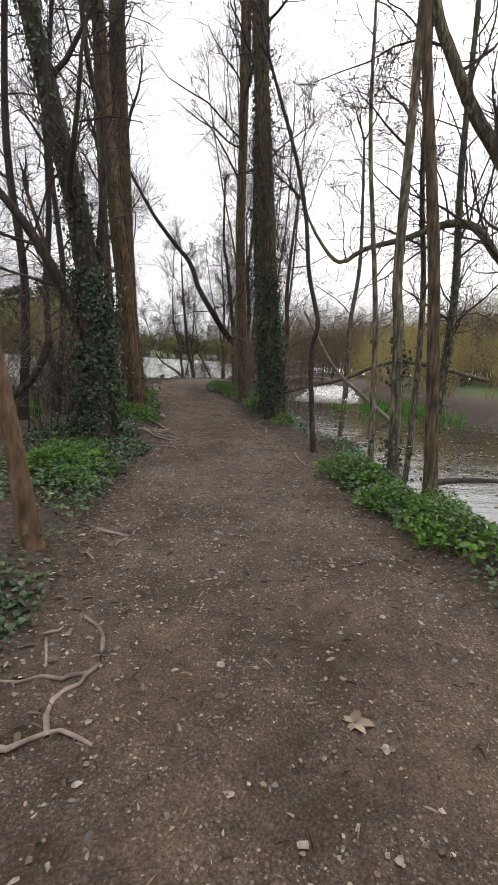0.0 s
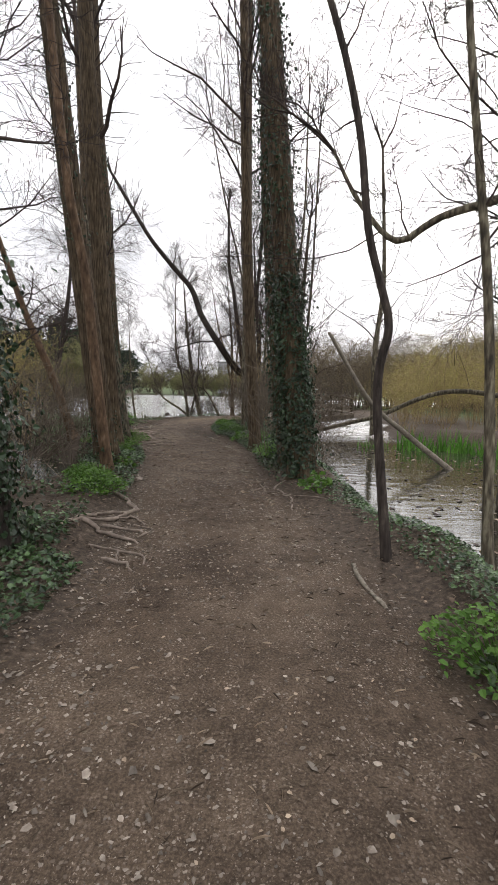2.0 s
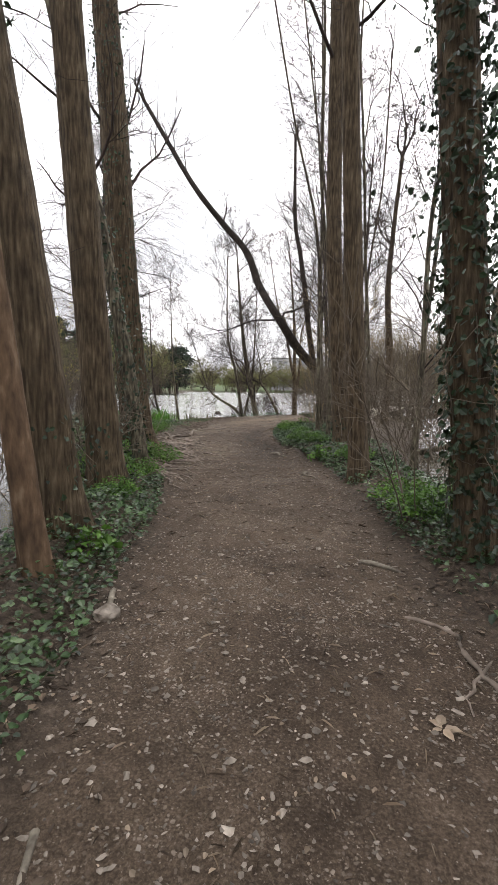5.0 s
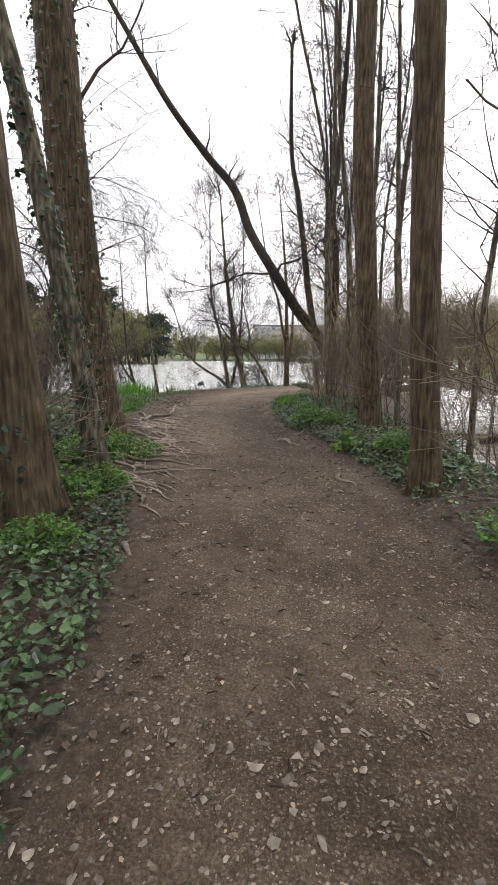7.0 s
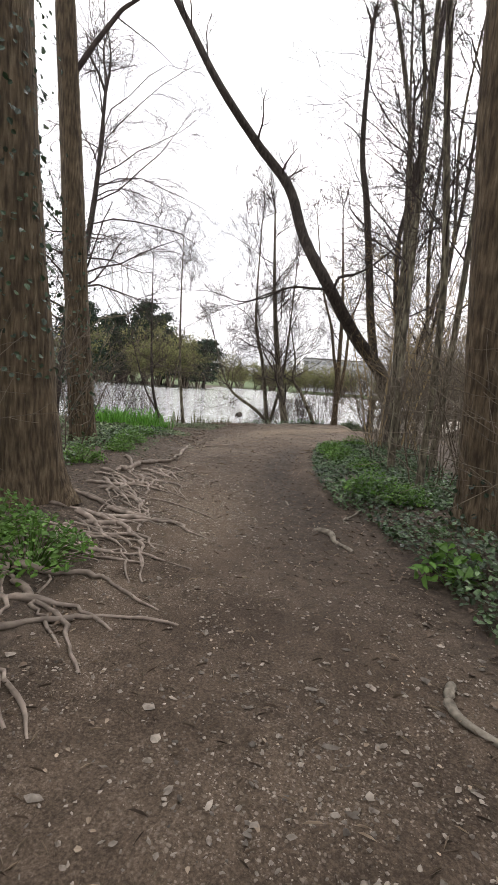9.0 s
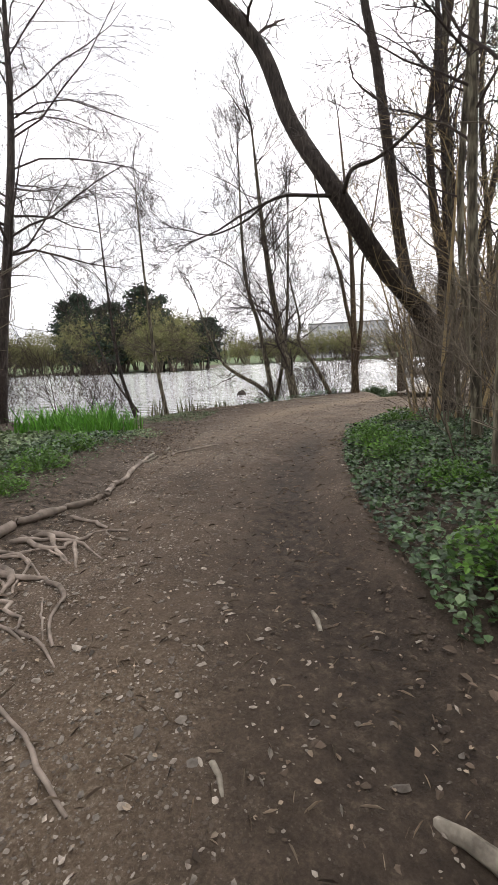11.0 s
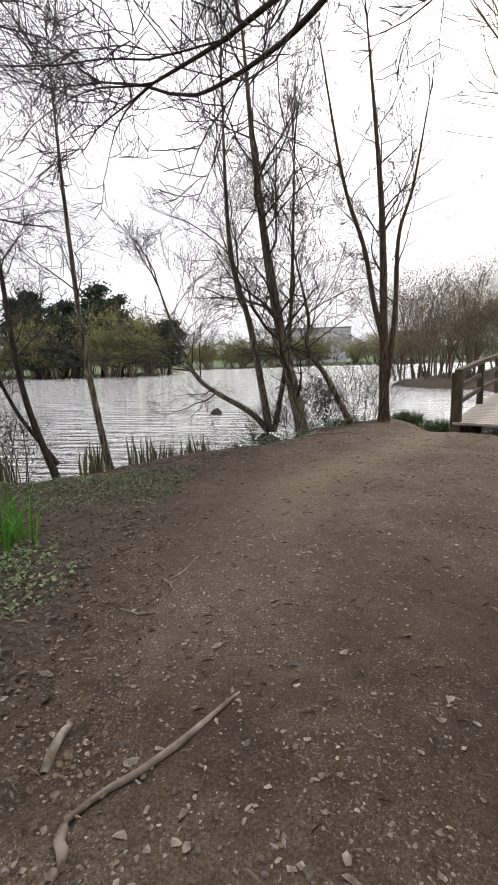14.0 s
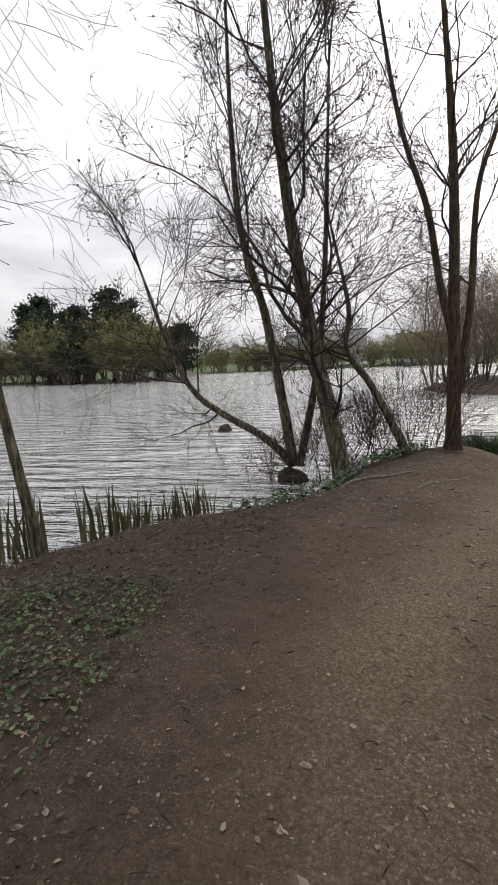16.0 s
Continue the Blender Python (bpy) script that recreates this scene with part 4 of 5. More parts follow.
brush = make_shrub("bare_shrub", "leggy bare brown shrub in the undergrowth", 73, 6, 2.0, 0.35, 2, 5, TWIG_FAR, spread=0.75, radius=0.009)
scatter(brush, [(-0.6, 18.9), (-0.9, 20.0), (-1.0, 21.4), (-0.3, 19.3), (-0.3, 20.4), (-0.1, 17.2), (0.2, 18.4), (-1.15, 22.4), (-0.9, 23.2), (-0.5, 22.3), (0.9, 15.2), (0.6, 13.4),
                (-0.6, 23.6), (0.0, 24.4), (-0.6, 21.7), (-0.9, 22.8), (0.3, 12.4), (0.0, 15.6), (-5.2, 9.2), (-4.6, 12.6), (-6.3, 10.2), (-5.9, 12.4), (-6.9, 11.6), (-6.6, 8.8), (-7.2, 13.0), (-3.6, 7.6), (-3.0, 9.6), (-9, 14), (-8, 11), (-10, 12), (-3.2, 10.0), (-3.5, 12.7), (-4.0, 13.6), (-2.9, 9.0), (-4.6, 15.2), (-5.2, 16.2), (-5.8, 17.0), (-6.6, 18.2), (-5.0, 17.6), (-7.2, 19.5), (-6.2, 16.0), (-4.9, 14.6), (1.0, 16.6), (1.2, 18.0), (0.75, 14.0), (0.95, 19.6), (1.2, 15.4), (1.4, 21.0)], 5)
dark_brush = make_shrub("bramble", "dark tangled waterside brush", 74, 12, 1.5, 0.8, 2, 5, TWIG, spread=0.8, radius=0.007)
scatter(dark_brush, [(-3.65, 29.50), (-3.24, 29.73), (-4.23, 29.27), (-7.52, 24.94), (-9.19, 23.60), (-9.77, 23.12), (-8.35, 24.47), (-2.74, 29.96), (-4.97, 28.88), (-2.6, 7.9), (-3.2, 6.6), (-10.16, 23.95), (-3.6, 10.4)], 6)
wood_tree = make_shrub("far_tree", "bare brown tree in the wood beyond the water", 75, 4, 9.0, 0.3, 2, 9, TWIG_FAR, BRUSHTOP, 2600, (0.05, 0.13), spread=0.85, radius=0.09)
far_bush = make_shrub("far_bush", "budding willow bush on the far bank", 76, 9, 4.2, 0.8, 2, 5, TWIG_FAR, WILLOWTOP, 5200, (0.05, 0.12), spread=0.8, radius=0.04)
rng = np.random.default_rng(8)
spots = []
for _ in range(30):
    spots.append((rng.uniform(14, 30), rng.uniform(32, 52)))
for _ in range(48):
    spots.append((rng.uniform(0, 26), rng.uniform(48, 66)))
for _ in range(12):
    spots.append((rng.uniform(24, 36), rng.uniform(2, 30)))
for _ in range(26):
    spots.append((rng.uniform(-52, 24), rng.uniform(182, 206)))
for _ in range(30):
    spots.append((rng.uniform(-125, -34), rng.uniform(98, 116)))
for _ in range(14):
    spots.append((rng.uniform(-24, -10), rng.uniform(-6, 15)))
spots = [p for p in spots if float(height(*p)) > WATER_Z + 0.25]
bush_spots = [(rng.uniform(-130, -34), rng.uniform(92, 116)) for _ in range(110)] + [(rng.uniform(-60, 30), rng.uniform(176, 206)) for _ in range(70)]
bush_spots = [p for p in bush_spots if float(height(*p)) > WATER_Z + 0.2]
scatter(far_bush, bush_spots, 19, 0.7, 1.3)
scatter(wood_tree, [p for p in spots if p[1] >= 70], 9, 0.7, 1.2)
low_wood = make_shrub("woodland_tree", "bare tan tree in the wood behind the pools", 77, 5, 5.6, 0.35, 2, 9, TWIG_FAR, BRUSHTOP, 4200, (0.025, 0.07), spread=0.85, radius=0.05)
scatter(low_wood, [p for p in spots if p[1] < 70] + [p for p in area(44, -1, 24, 43, 58, 23) if float(height(*p)) > WATER_Z + 0.2], 9, 0.75, 1.3)


def make_conifer(seed, label, h, wide):
    """A far pine: trunk, tiered limbs and clumps of needles with gaps."""
    rng = np.random.default_rng(seed)
    ob = tagged(new("pine_tree"), label, "tree")
    line = smooth_line([(0, 0, -0.2), (0.1, 0, h * 0.5), (0, 0, h)], 1.0)
    part_mesh("trunk", trunk_mesh("trunk", line, np.linspace(0.35, 0.06, len(line)), BARK_DARK, rng, 8), ob)
    p = []
    for _ in range(70):
        f = rng.uniform(0.18, 1)
        a = rng.uniform(0, 6.28)
        reach = wide * (0.12 + 0.9 * math.sin(math.pi * (0.25 + 0.72 * f))) * rng.uniform(0.3, 1)
        c = np.array([math.cos(a) * reach, math.sin(a) * reach, f * h])
        p.append(c + rng.normal(0, 1, (95, 3)) * np.array([wide * 0.17, wide * 0.17, h * 0.028]))
    p = np.concatenate(p)
    part_mesh("crown", leaves_mesh("crown", p, rng.normal(0, 1, p.shape), rng.uniform(0.25, 0.6, len(p)), CONIFER, rng), ob)
    return ob


pine = make_conifer(81, "dark pine on the far shore", 15.5, 4.4)
scatter(pine, [(-63.78, 105.58), (-58.87, 106.27), (-54.85, 103.72), (-49.10, 105.21), (-67.74, 110.57), (-45.80, 106.76), (-73.38, 113.16)], 10, 0.85, 1.12)
cedar = make_conifer(82, "broad dark evergreen on the far shore", 10.5, 5.5)
scatter(cedar, [(-42.62, 103.42), (-39.29, 105.79), (-52.48, 100.40), (-60.60, 102.24), (-36.75, 109.80)], 11, 0.8, 1.05)


def box(bm, x0, x1, y0, y1, z0, z1):
    g = bmesh.ops.create_cube(bm, size=1)["verts"]
    bmesh.ops.transform(bm, verts=g, matrix=Matrix.Translation(((x0 + x1) / 2, (y0 + y1) / 2, (z0 + z1) / 2)) @ Matrix.Diagonal((x1 - x0, y1 - y0, z1 - z0, 1)))


def block(name, dims, mat, parent, bevel=0.0, label=""):
    bm = bmesh.new()
    box(bm, *dims)
    if bevel:
        bmesh.ops.bevel(bm, geom=bm.edges[:], offset=bevel, segments=2, affect="EDGES")
    return part(name, bm, mat, parent, label)


def apartment_block(x, y, rz, long, storeys, cols):
    ob = tagged(new("apartment_building"), "pale flat-roofed apartment block beyond the lake", "building")
    ob.matrix_basis = Matrix.Translation((x, y, 1)) @ Matrix.Rotation(rz, 4, "Z")
    h = storeys * 2.9 + 0.6
    block("wall", (-long / 2, long / 2, 0, 12, -2, h), HAZED_RENDER, ob)
    block("roof", (-long / 2 - 0.3, long / 2 + 0.3, -0.3, 12.3, h, h + 0.5), ROOFING, ob)
    bm = bmesh.new()
    box(bm, -0.85, 0.85, -0.04, 0.06, -0.7, 0.7)
    me = bpy.data.meshes.new("window")
    bm.to_mesh(me)
    bm.free()
    me.materials.append(HAZED_GLASS)
    for s in range(storeys):
        for c in range(cols):
            w = part_mesh("window", me, ob)
            w.location = (-long / 2 + (c + 0.5) * long / cols, -0.01, 1.7 + s * 2.9)


apartment_block(-14, 236, 0.1, 36, 5, 13)
apartment_block(28, 240, -0.05, 22, 4, 8)


# ---- the footbridge ----
def footbridge():
    ob = tagged(new("footbridge"), "timber footbridge with post-and-rail sides and a pale deck", "bridge")
    ob.matrix_basis = Matrix.Translation((-1.25, 28.8, 0.0)) @ Matrix.Rotation(-math.atan2(1.45, 2.75), 4, "Z")
    long, wide = 10.0, 2.2

    def rise(y):
        return 0.30 * math.sin(min(max(y / long, 0), 1) * math.pi)
    bm = bmesh.new()
    box(bm, 0.006, wide - 0.006, -0.07, 0.07, -0.05, 0.0)
    bmesh.ops.bevel(bm, geom=bm.edges[:], offset=0.006, segments=1, affect="EDGES")
    me = bpy.data.meshes.new("plank")
    bm.to_mesh(me)
    bm.free()
    me.materials.append(PLANK)
    for i in range(int(long / 0.15)):
        p = part_mesh("plank", me, ob)
        y = 0.08 + i * 0.15
        p.matrix_basis = Matrix.Translation((0, y, rise(y) + 0.05)) @ Matrix.Rotation(math.atan((rise(y + 0.05) - rise(y - 0.05)) / 0.1), 4, "X")
    for side in (0.05, wide - 0.05):
        block("beam", (side - 0.06, side + 0.06, 0, long, -0.3, -0.06), TIMBER, ob)
        for i in range(6):
            y = 0.1 + i * 1.9
            if y > long:
                break
            t = 0.085 if i == 0 else 0.06
            block("post", (side - t, side + t, y - t, y + t, rise(y) - (0.15 if i == 0 else 0.75), rise(y) + 0.95), TIMBER, ob, 0.01)
            if i < 5:
                y2 = min(y + 1.9, long)
                for k, zz in enumerate((0.97, 0.68, 0.38)):
                    b = bmesh.new()
                    w = 0.06 if k == 0 else 0.03
                    box(b, -w, w, 0, math.hypot(y2 - y, rise(y2) - rise(y)), -0.035, 0.045)
                    r = part("rail", b, TIMBER, ob)
                    r.matrix_basis = Matrix.Translation((side, y, rise(y) + zz)) @ Matrix.Rotation(math.atan2(rise(y2) - rise(y), y2 - y), 4, "X")


footbridge()


# ---- roots, logs, sticks, stones ----
def tube_thing(name, label, category, pts, r0, r1, mat, seed, sides=8, sink=0.35, wob=0.02, group=""):
    """A root or stick lying on the ground: a wavy tapering tube, partly sunk."""
    rng = np.random.default_rng(seed)
    line = smooth_line([(x, y, 0) for x, y in pts], 0.05)
    n = len(line)
    line[:, :2] += np.cumsum(rng.normal(0, wob * 0.25, (n, 2)), 0) * np.hanning(n)[:, None]
    radii = np.linspace(r0, r1, n) * (1 + 0.18 * np.sin(np.arange(n) * 0.9 + rng.uniform(0, 6)))
    line[:, 2] = height(line[:, 0], line[:, 1]) + radii * (1 - 2 * sink) + 0.02 * np.sin(np.linspace(0, 9, n) + rng.uniform(0, 6)) * (sink > 0.2)
    line[0, 2] -= r0
    line[-1, 2] -= r1
    return tagged(new(name, trunk_mesh(name, line, radii, mat, rng, sides, 0.0, 0.12)), label, category, group)


ROOTS = [
    ([(-1.75, 9.7), (-1.45, 9.5), (-1.28, 9.1), (-1.3, 8.75), (-1.45, 8.2)], 0.030, 0.025), ([(-1.5, 9.6), (-1.2, 9.2), (-1.15, 8.95), (-1.35, 8.6), (-1.5, 8.1)], 0.017, 0.025),
    ([(-1.35, 8.75), (-1.05, 8.68), (-0.95, 8.62)], 0.019, 0.010), ([(-1.45, 8.3), (-1.15, 8.28), (-0.98, 8.2), (-0.85, 8.1)], 0.030, 0.019),
    ([(-1.25, 8.35), (-1.0, 8.42), (-0.9, 8.38)], 0.025, 0.013), ([(-1.05, 8.6), (-0.93, 8.45), (-0.9, 8.25)], 0.015, 0.010), ([(-1.2, 7.95), (-0.9, 7.92), (-0.72, 7.8), (-0.66, 7.62)], 0.015, 0.009),
    ([(-0.95, 7.9), (-0.88, 7.74), (-0.83, 7.6)], 0.012, 0.007), ([(-1.02, 7.75), (-0.85, 7.55), (-0.7, 7.5)], 0.025, 0.010),
    ([(-0.38, 3.6), (-0.25, 3.45), (-0.2, 3.21), (-0.28, 3.05), (-0.22, 2.92)], 0.012, 0.014), ([(-0.55, 3.12), (-0.38, 3.14), (-0.2, 3.2)], 0.009, 0.012), ([(-0.6, 2.75), (-0.33, 2.86), (-0.17, 2.93), (-0.06, 2.9)], 0.024, 0.007),
    ([(-0.43, 3.5), (-0.39, 3.3), (-0.36, 3.2)], 0.010, 0.009), ([(-0.7, 4.62), (-0.55, 4.5), (-0.48, 4.36)], 0.019, 0.010), ([(-0.62, 4.25), (-0.53, 4.15)], 0.017, 0.009),
    ([(-0.18, 11.0), (0.05, 10.9), (0.14, 10.65), (0.1, 10.35)], 0.010, 0.012), ([(0.4, 10.9), (0.2, 10.5), (0.4, 10.15), (0.42, 9.8), (0.44, 9.45)], 0.019, 0.010), ([(0.3, 10.3), (0.5, 10.0), (0.85, 9.7)], 0.012, 0.008),
    ([(0.15, 10.7), (0.0, 10.5), (-0.04, 10.3)], 0.010, 0.006),
    ([(-4.37, 20.54), (-4.14, 19.88), (-4.00, 19.31), (-3.92, 18.65), (-4.00, 18.08), (-3.99, 17.51)], 0.019, 0.031), ([(-3.89, 18.49), (-3.64, 18.40), (-3.44, 18.23), (-3.28, 18.21)], 0.016, 0.006),
    ([(-3.94, 18.08), (-3.69, 17.99), (-3.56, 18.32), (-3.36, 18.35)], 0.016, 0.008), ([(-3.94, 17.75), (-3.62, 17.83), (-3.46, 17.66)], 0.010, 0.005), ([(-3.62, 17.50), (-3.47, 17.25), (-3.39, 17.05)], 0.019, 0.010), ([(-3.30, 17.49), (-3.18, 17.37), (-3.10, 17.24)], 0.006, 0.003),
    ([(-3.77, 21.34), (-3.95, 20.94), (-4.12, 20.61)], 0.009, 0.016),
]
rng = np.random.default_rng(21)
for _ in range(64):
    y = 14.3 + 3.9 * rng.uniform(0, 1)
    l = float(np.interp(y, EDGE_Y, EDGE_L))
    a, ln = rng.uniform(-1.2, 0.7), rng.uniform(0.4, 1.1)
    x0 = l - 0.5 + rng.uniform(-0.15, 0.3)
    ROOTS.append(([(x0, y), (x0 + 0.5 * ln * math.cos(a), y + 0.5 * ln * math.sin(a) + 0.08), (x0 + ln * math.cos(a), y + ln * math.sin(a) - 0.1)], rng.uniform(0.012, 0.026), 0.006))
for i, (pts, r0, r1) in enumerate(ROOTS):
    if pts[0][1] < 11:
        r0, r1 = 0.7 * r0, 0.75 * r1
    tube_thing("exposed_root", "worn pale tree root bared at the path's edge", "root", pts, r0, r1, ROOTWOOD, 100 + i, sink=0.12, wob=0.09, group="bared roots")
STICKS = [
    ([(0.86, 7.9), (0.86, 7.6), (0.95, 7.2)], 0.018, 0.012), ([(-0.36, 11.75), (-0.2, 11.65), (-0.1, 11.55)], 0.016, 0.012), ([(-0.92, 14.95), (-0.95, 14.75), (-0.78, 14.6)], 0.022, 0.015),
    ([(-1.69, 16.84), (-1.55, 16.72), (-1.5, 16.55), (-1.36, 16.4)], 0.026, 0.014), ([(-2.09, 17.67), (-2.04, 17.54)], 0.01, 0.008), ([(-2.25, 16.86), (-2.19, 16.77)], 0.01, 0.008),
    ([(-4.31, 22.58), (-4.34, 22.33), (-4.45, 22.13)], 0.007, 0.004), ([(-4.44, 22.25), (-4.33, 22.13), (-4.35, 21.97)], 0.008, 0.005), ([(-4.54, 21.89), (-4.41, 21.85), (-4.33, 21.88)], 0.011, 0.006),
    ([(-4.35, 21.11), (-4.32, 20.91)], 0.018, 0.013), ([(-4.48, 20.87), (-4.38, 20.70), (-4.33, 20.38)], 0.018, 0.017), ([(-4.28, 20.62), (-4.22, 20.29), (-4.25, 20.05)], 0.017, 0.012), ([(-1.30, 17.53), (-1.47, 17.16), (-1.39, 17.00)], 0.012, 0.008),
    ([(-2.3, 13.0), (-2.2, 12.85)], 0.02, 0.014), ([(-1.3, 9.6), (-1.25, 9.45)], 0.012, 0.01), ([(-1.75, 10.9), (-1.62, 10.6)], 0.016, 0.01), ([(0.1, 9.9), (0.25, 9.85)], 0.008, 0.005),
    ([(-1.87, 19.33), (-1.95, 19.09)], 0.008, 0.006), ([(-1.79, 19.17), (-1.67, 18.84), (-1.55, 18.76)], 0.009, 0.005), ([(-3.22, 27.28), (-2.88, 27.60), (-2.55, 27.84)], 0.012, 0.006), ([(-4.03, 27.39), (-3.62, 27.70), (-3.12, 28.10)], 0.018, 0.012),
]
for i, (pts, r0, r1) in enumerate(STICKS):
    tube_thing("stick", "fallen weathered stick lying on the earth", "stick", pts, r0, r1, DEADWOOD, 200 + i, sink=0.12, wob=0.008, group="fallen sticks")


def fallen(name, label, pts, r0, r1, seed, mat=DEADWOOD):
    rng = np.random.default_rng(seed)
    line = smooth_line(pts, 0.12)
    tagged(new(name, trunk_mesh(name, line, np.linspace(r0, r1, len(line)), mat, rng, 10, 0, 0.08)), label, "log")


fallen("dead_trunk", "barkless pale dead trunk fallen into the pool", [(1.35, 15.5, 2.7), (2.31, 15.28, 1.15), (3.11, 15.12, 0.43), (4.2, 14.9, -0.45)], 0.04, 0.07, 301)
fallen("fallen_bough", "long mossy bough lying across the pool", [(0.7, 16.0, 0.2), (1.96, 15.7, 0.59), (2.62, 15.55, 0.79), (4.2, 15.2, 1.4), (6.6, 14.8, 1.0)], 0.045, 0.06, 302, BARK_GREY)
fallen("fallen_bough", "dark bough bending down to the west pool", [(-2.3, 7.3, 1.35), (-2.55, 7.3, 0.85), (-3.1, 7.3, 0.4), (-3.9, 7.3, -0.2)], 0.05, 0.03, 303, BARK_DARK)
fallen("fallen_bough", "curved bough over the west pool", [(-1.9, 7.6, 0.7), (-2.2, 7.7, 0.25), (-2.8, 7.9, 0.02), (-3.8, 8.1, -0.3)], 0.045, 0.03, 304, BARK_DARK)
fallen("sunken_log", "dark log half sunk in the west pool", [(-2.9, 8.6, -0.1), (-3.8, 9.2, -0.15), (-4.9, 9.6, -0.3)], 0.07, 0.05, 305, BARK_DARK)
fallen("sunken_log", "dark log half sunk in the east pool", [(2.7, 7.9, -0.34), (3.4, 8.3, -0.35), (4.6, 8.4, -0.37)], 0.045, 0.04, 306, BARK_DARK)


def rock(name, label, x, y, r, mat, seed, flat=0.7, z=None):
    rng = np.random.default_rng(seed)
    bm = bmesh.new()
    bmesh.ops.create_icosphere(bm, subdivisions=3, radius=r)
    off = Vector(rng.uniform(0, 50, 3))
    for v in bm.verts:
        v.co *= 1 + 0.35 * noise.noise(v.co / r * 1.3 + off) + 0.1 * noise.noise(v.co / r * 4 + off)
        v.co.z *= flat
    ob = part(name, bm, mat)
    ob.location = (x, y, (float(height(x, y)) if z is None else z) + r * flat * 0.3)
    return tagged(ob, label, "stump" if "stump" in name else "rock")


rock("rock", "mossy grey stone at the path's edge", -1.66, 10.66, 0.065, STONE, 1)
rock("tree_stump", "small dark stump standing in the lake", -7.2, 34.2, 0.22, BARK_DARK, 2, 1.2, WATER_Z - 0.15)
rock("tree_stump", "rotten dark stump under the alder clump", -4.74, 28.95, 0.24, BARK_DARK, 4, 0.75, WATER_Z - 0.06)


# ---- ground cover ----
def patchy(n, x0, x1, y0, y1, seed, f=1.6, bar=0.0):
    rng = np.random.default_rng(seed)
    x, y = rng.uniform(x0, x1, n), rng.uniform(y0, y1, n)
    keep = waves(x, y, f, seed + 50) + rng.normal(0, 0.25, n) > bar
    return x[keep], y[keep], rng


def verge(n, side, d0, d1, y0, y1, seed, bar=-0.2):
    """Spots beside the path, d0 to d1 beyond its edge."""
    rng = np.random.default_rng(seed)
    y = rng.uniform(y0, y1, n)
    d = d0 + (d1 - d0) * rng.uniform(0, 1, n)
    x = np.interp(y, EDGE_Y, EDGE_L) - d if side < 0 else np.interp(y, EDGE_RY, EDGE_R) + d
    keep = (waves(x, y, 1.7, seed + 50) + rng.normal(0, 0.25, n) > bar) & (signed(x, y, LAND[0]) > 0.12)
    if side < 0:  # bare ground where the roots lie open
        keep &= ~((y > 14.0) & (y < 18.4) & (d < 0.95)) & ~((y > 7.6) & (y < 9.4) & (d < 0.45))
    return x[keep], y[keep], rng


def ivy_bed(label, x, y, rng, mat=IVY_BED, size=(0.02, 0.05), tall=0.11):
    z = height(x, y) + rng.uniform(0.01, tall, len(x)) * np.clip(1 + 0.8 * waves(x, y, 2.2, 77), 0.15, 2)
    p = np.stack([x, y, z], 1)
    n = rng.normal(0, 0.42, p.shape) + np.array([0, 0, 1.0])
    tagged(new("ground_ivy", leaves_mesh("ground_ivy", p, n, rng.uniform(*size, len(x)), mat, rng)), label, "ivy", kind="stuff")


ivy_bed("ivy and nettles carpeting the west bank", *verge(17000, -1, 0.2, 1.7, 2.5, 9, 1, -0.12))
ivy_bed("ivy and nettles carpeting the west bank", *verge(23000, -1, 0.15, 1.6, 9, 21.3, 2, -0.12))
ivy_bed("ivy spilling over the east bank", *verge(11000, 1, 0.12, 1.1, 2.5, 6.6, 3, -0.15))
ivy_bed("sparse ivy on the earth bank of the pool", *verge(9000, 1, 0.42, 1.3, 6.6, 10.6, 9, -0.45), size=(0.016, 0.042), tall=0.06)
ivy_bed("ivy spilling over the east bank", *verge(18000, 1, 0.2, 1.5, 10.4, 18, 4, 0.0))
ivy_bed("ivy spilling over the east bank", *verge(24000, 1, 0.05, 1.9, 17.5, 24.5, 5, -0.40))
ivy_bed("low weeds on the lakeside bank", *verge(17000, -1, 0.45, 3.2, 18.5, 25, 6, -0.05), mat=WEED, size=(0.012, 0.032), tall=0.04)
x, y, rg = patchy(22000, -9, -4.2, 14.2, 22, 10, 1.3, -0.3)
ok = (signed(x, y, LAND[0]) > 0.15) & (x < np.interp(y, EDGE_Y, EDGE_L) - 1.2)
ivy_bed("rough green weeds behind the bank trees", x[ok], y[ok], rg, WEED, (0.03, 0.07), 0.16)
x, y, rg = patchy(9000, -7.4, -4.95, 21.6, 24.9, 13, 2.4, -0.15)
ok = signed(x, y, LAND[0]) > 0.25
ivy_bed("small grey-green weeds on the trodden shore", x[ok], y[ok], rg, WEED, (0.012, 0.034), 0.045)
x, y, rg = verge(16000, -1, -0.4, 2.4, 19, 26.5, 7, -0.2)
ivy_bed("brown leaf litter by the shore", x, y, rg, MOULD, (0.008, 0.026), 0.015)
ivy_bed("weeds along the lake's brim", *verge(2500, -1, 0.3, 0.9, 26.5, 30, 8, -0.5), size=(0.03, 0.06), tall=0.12)


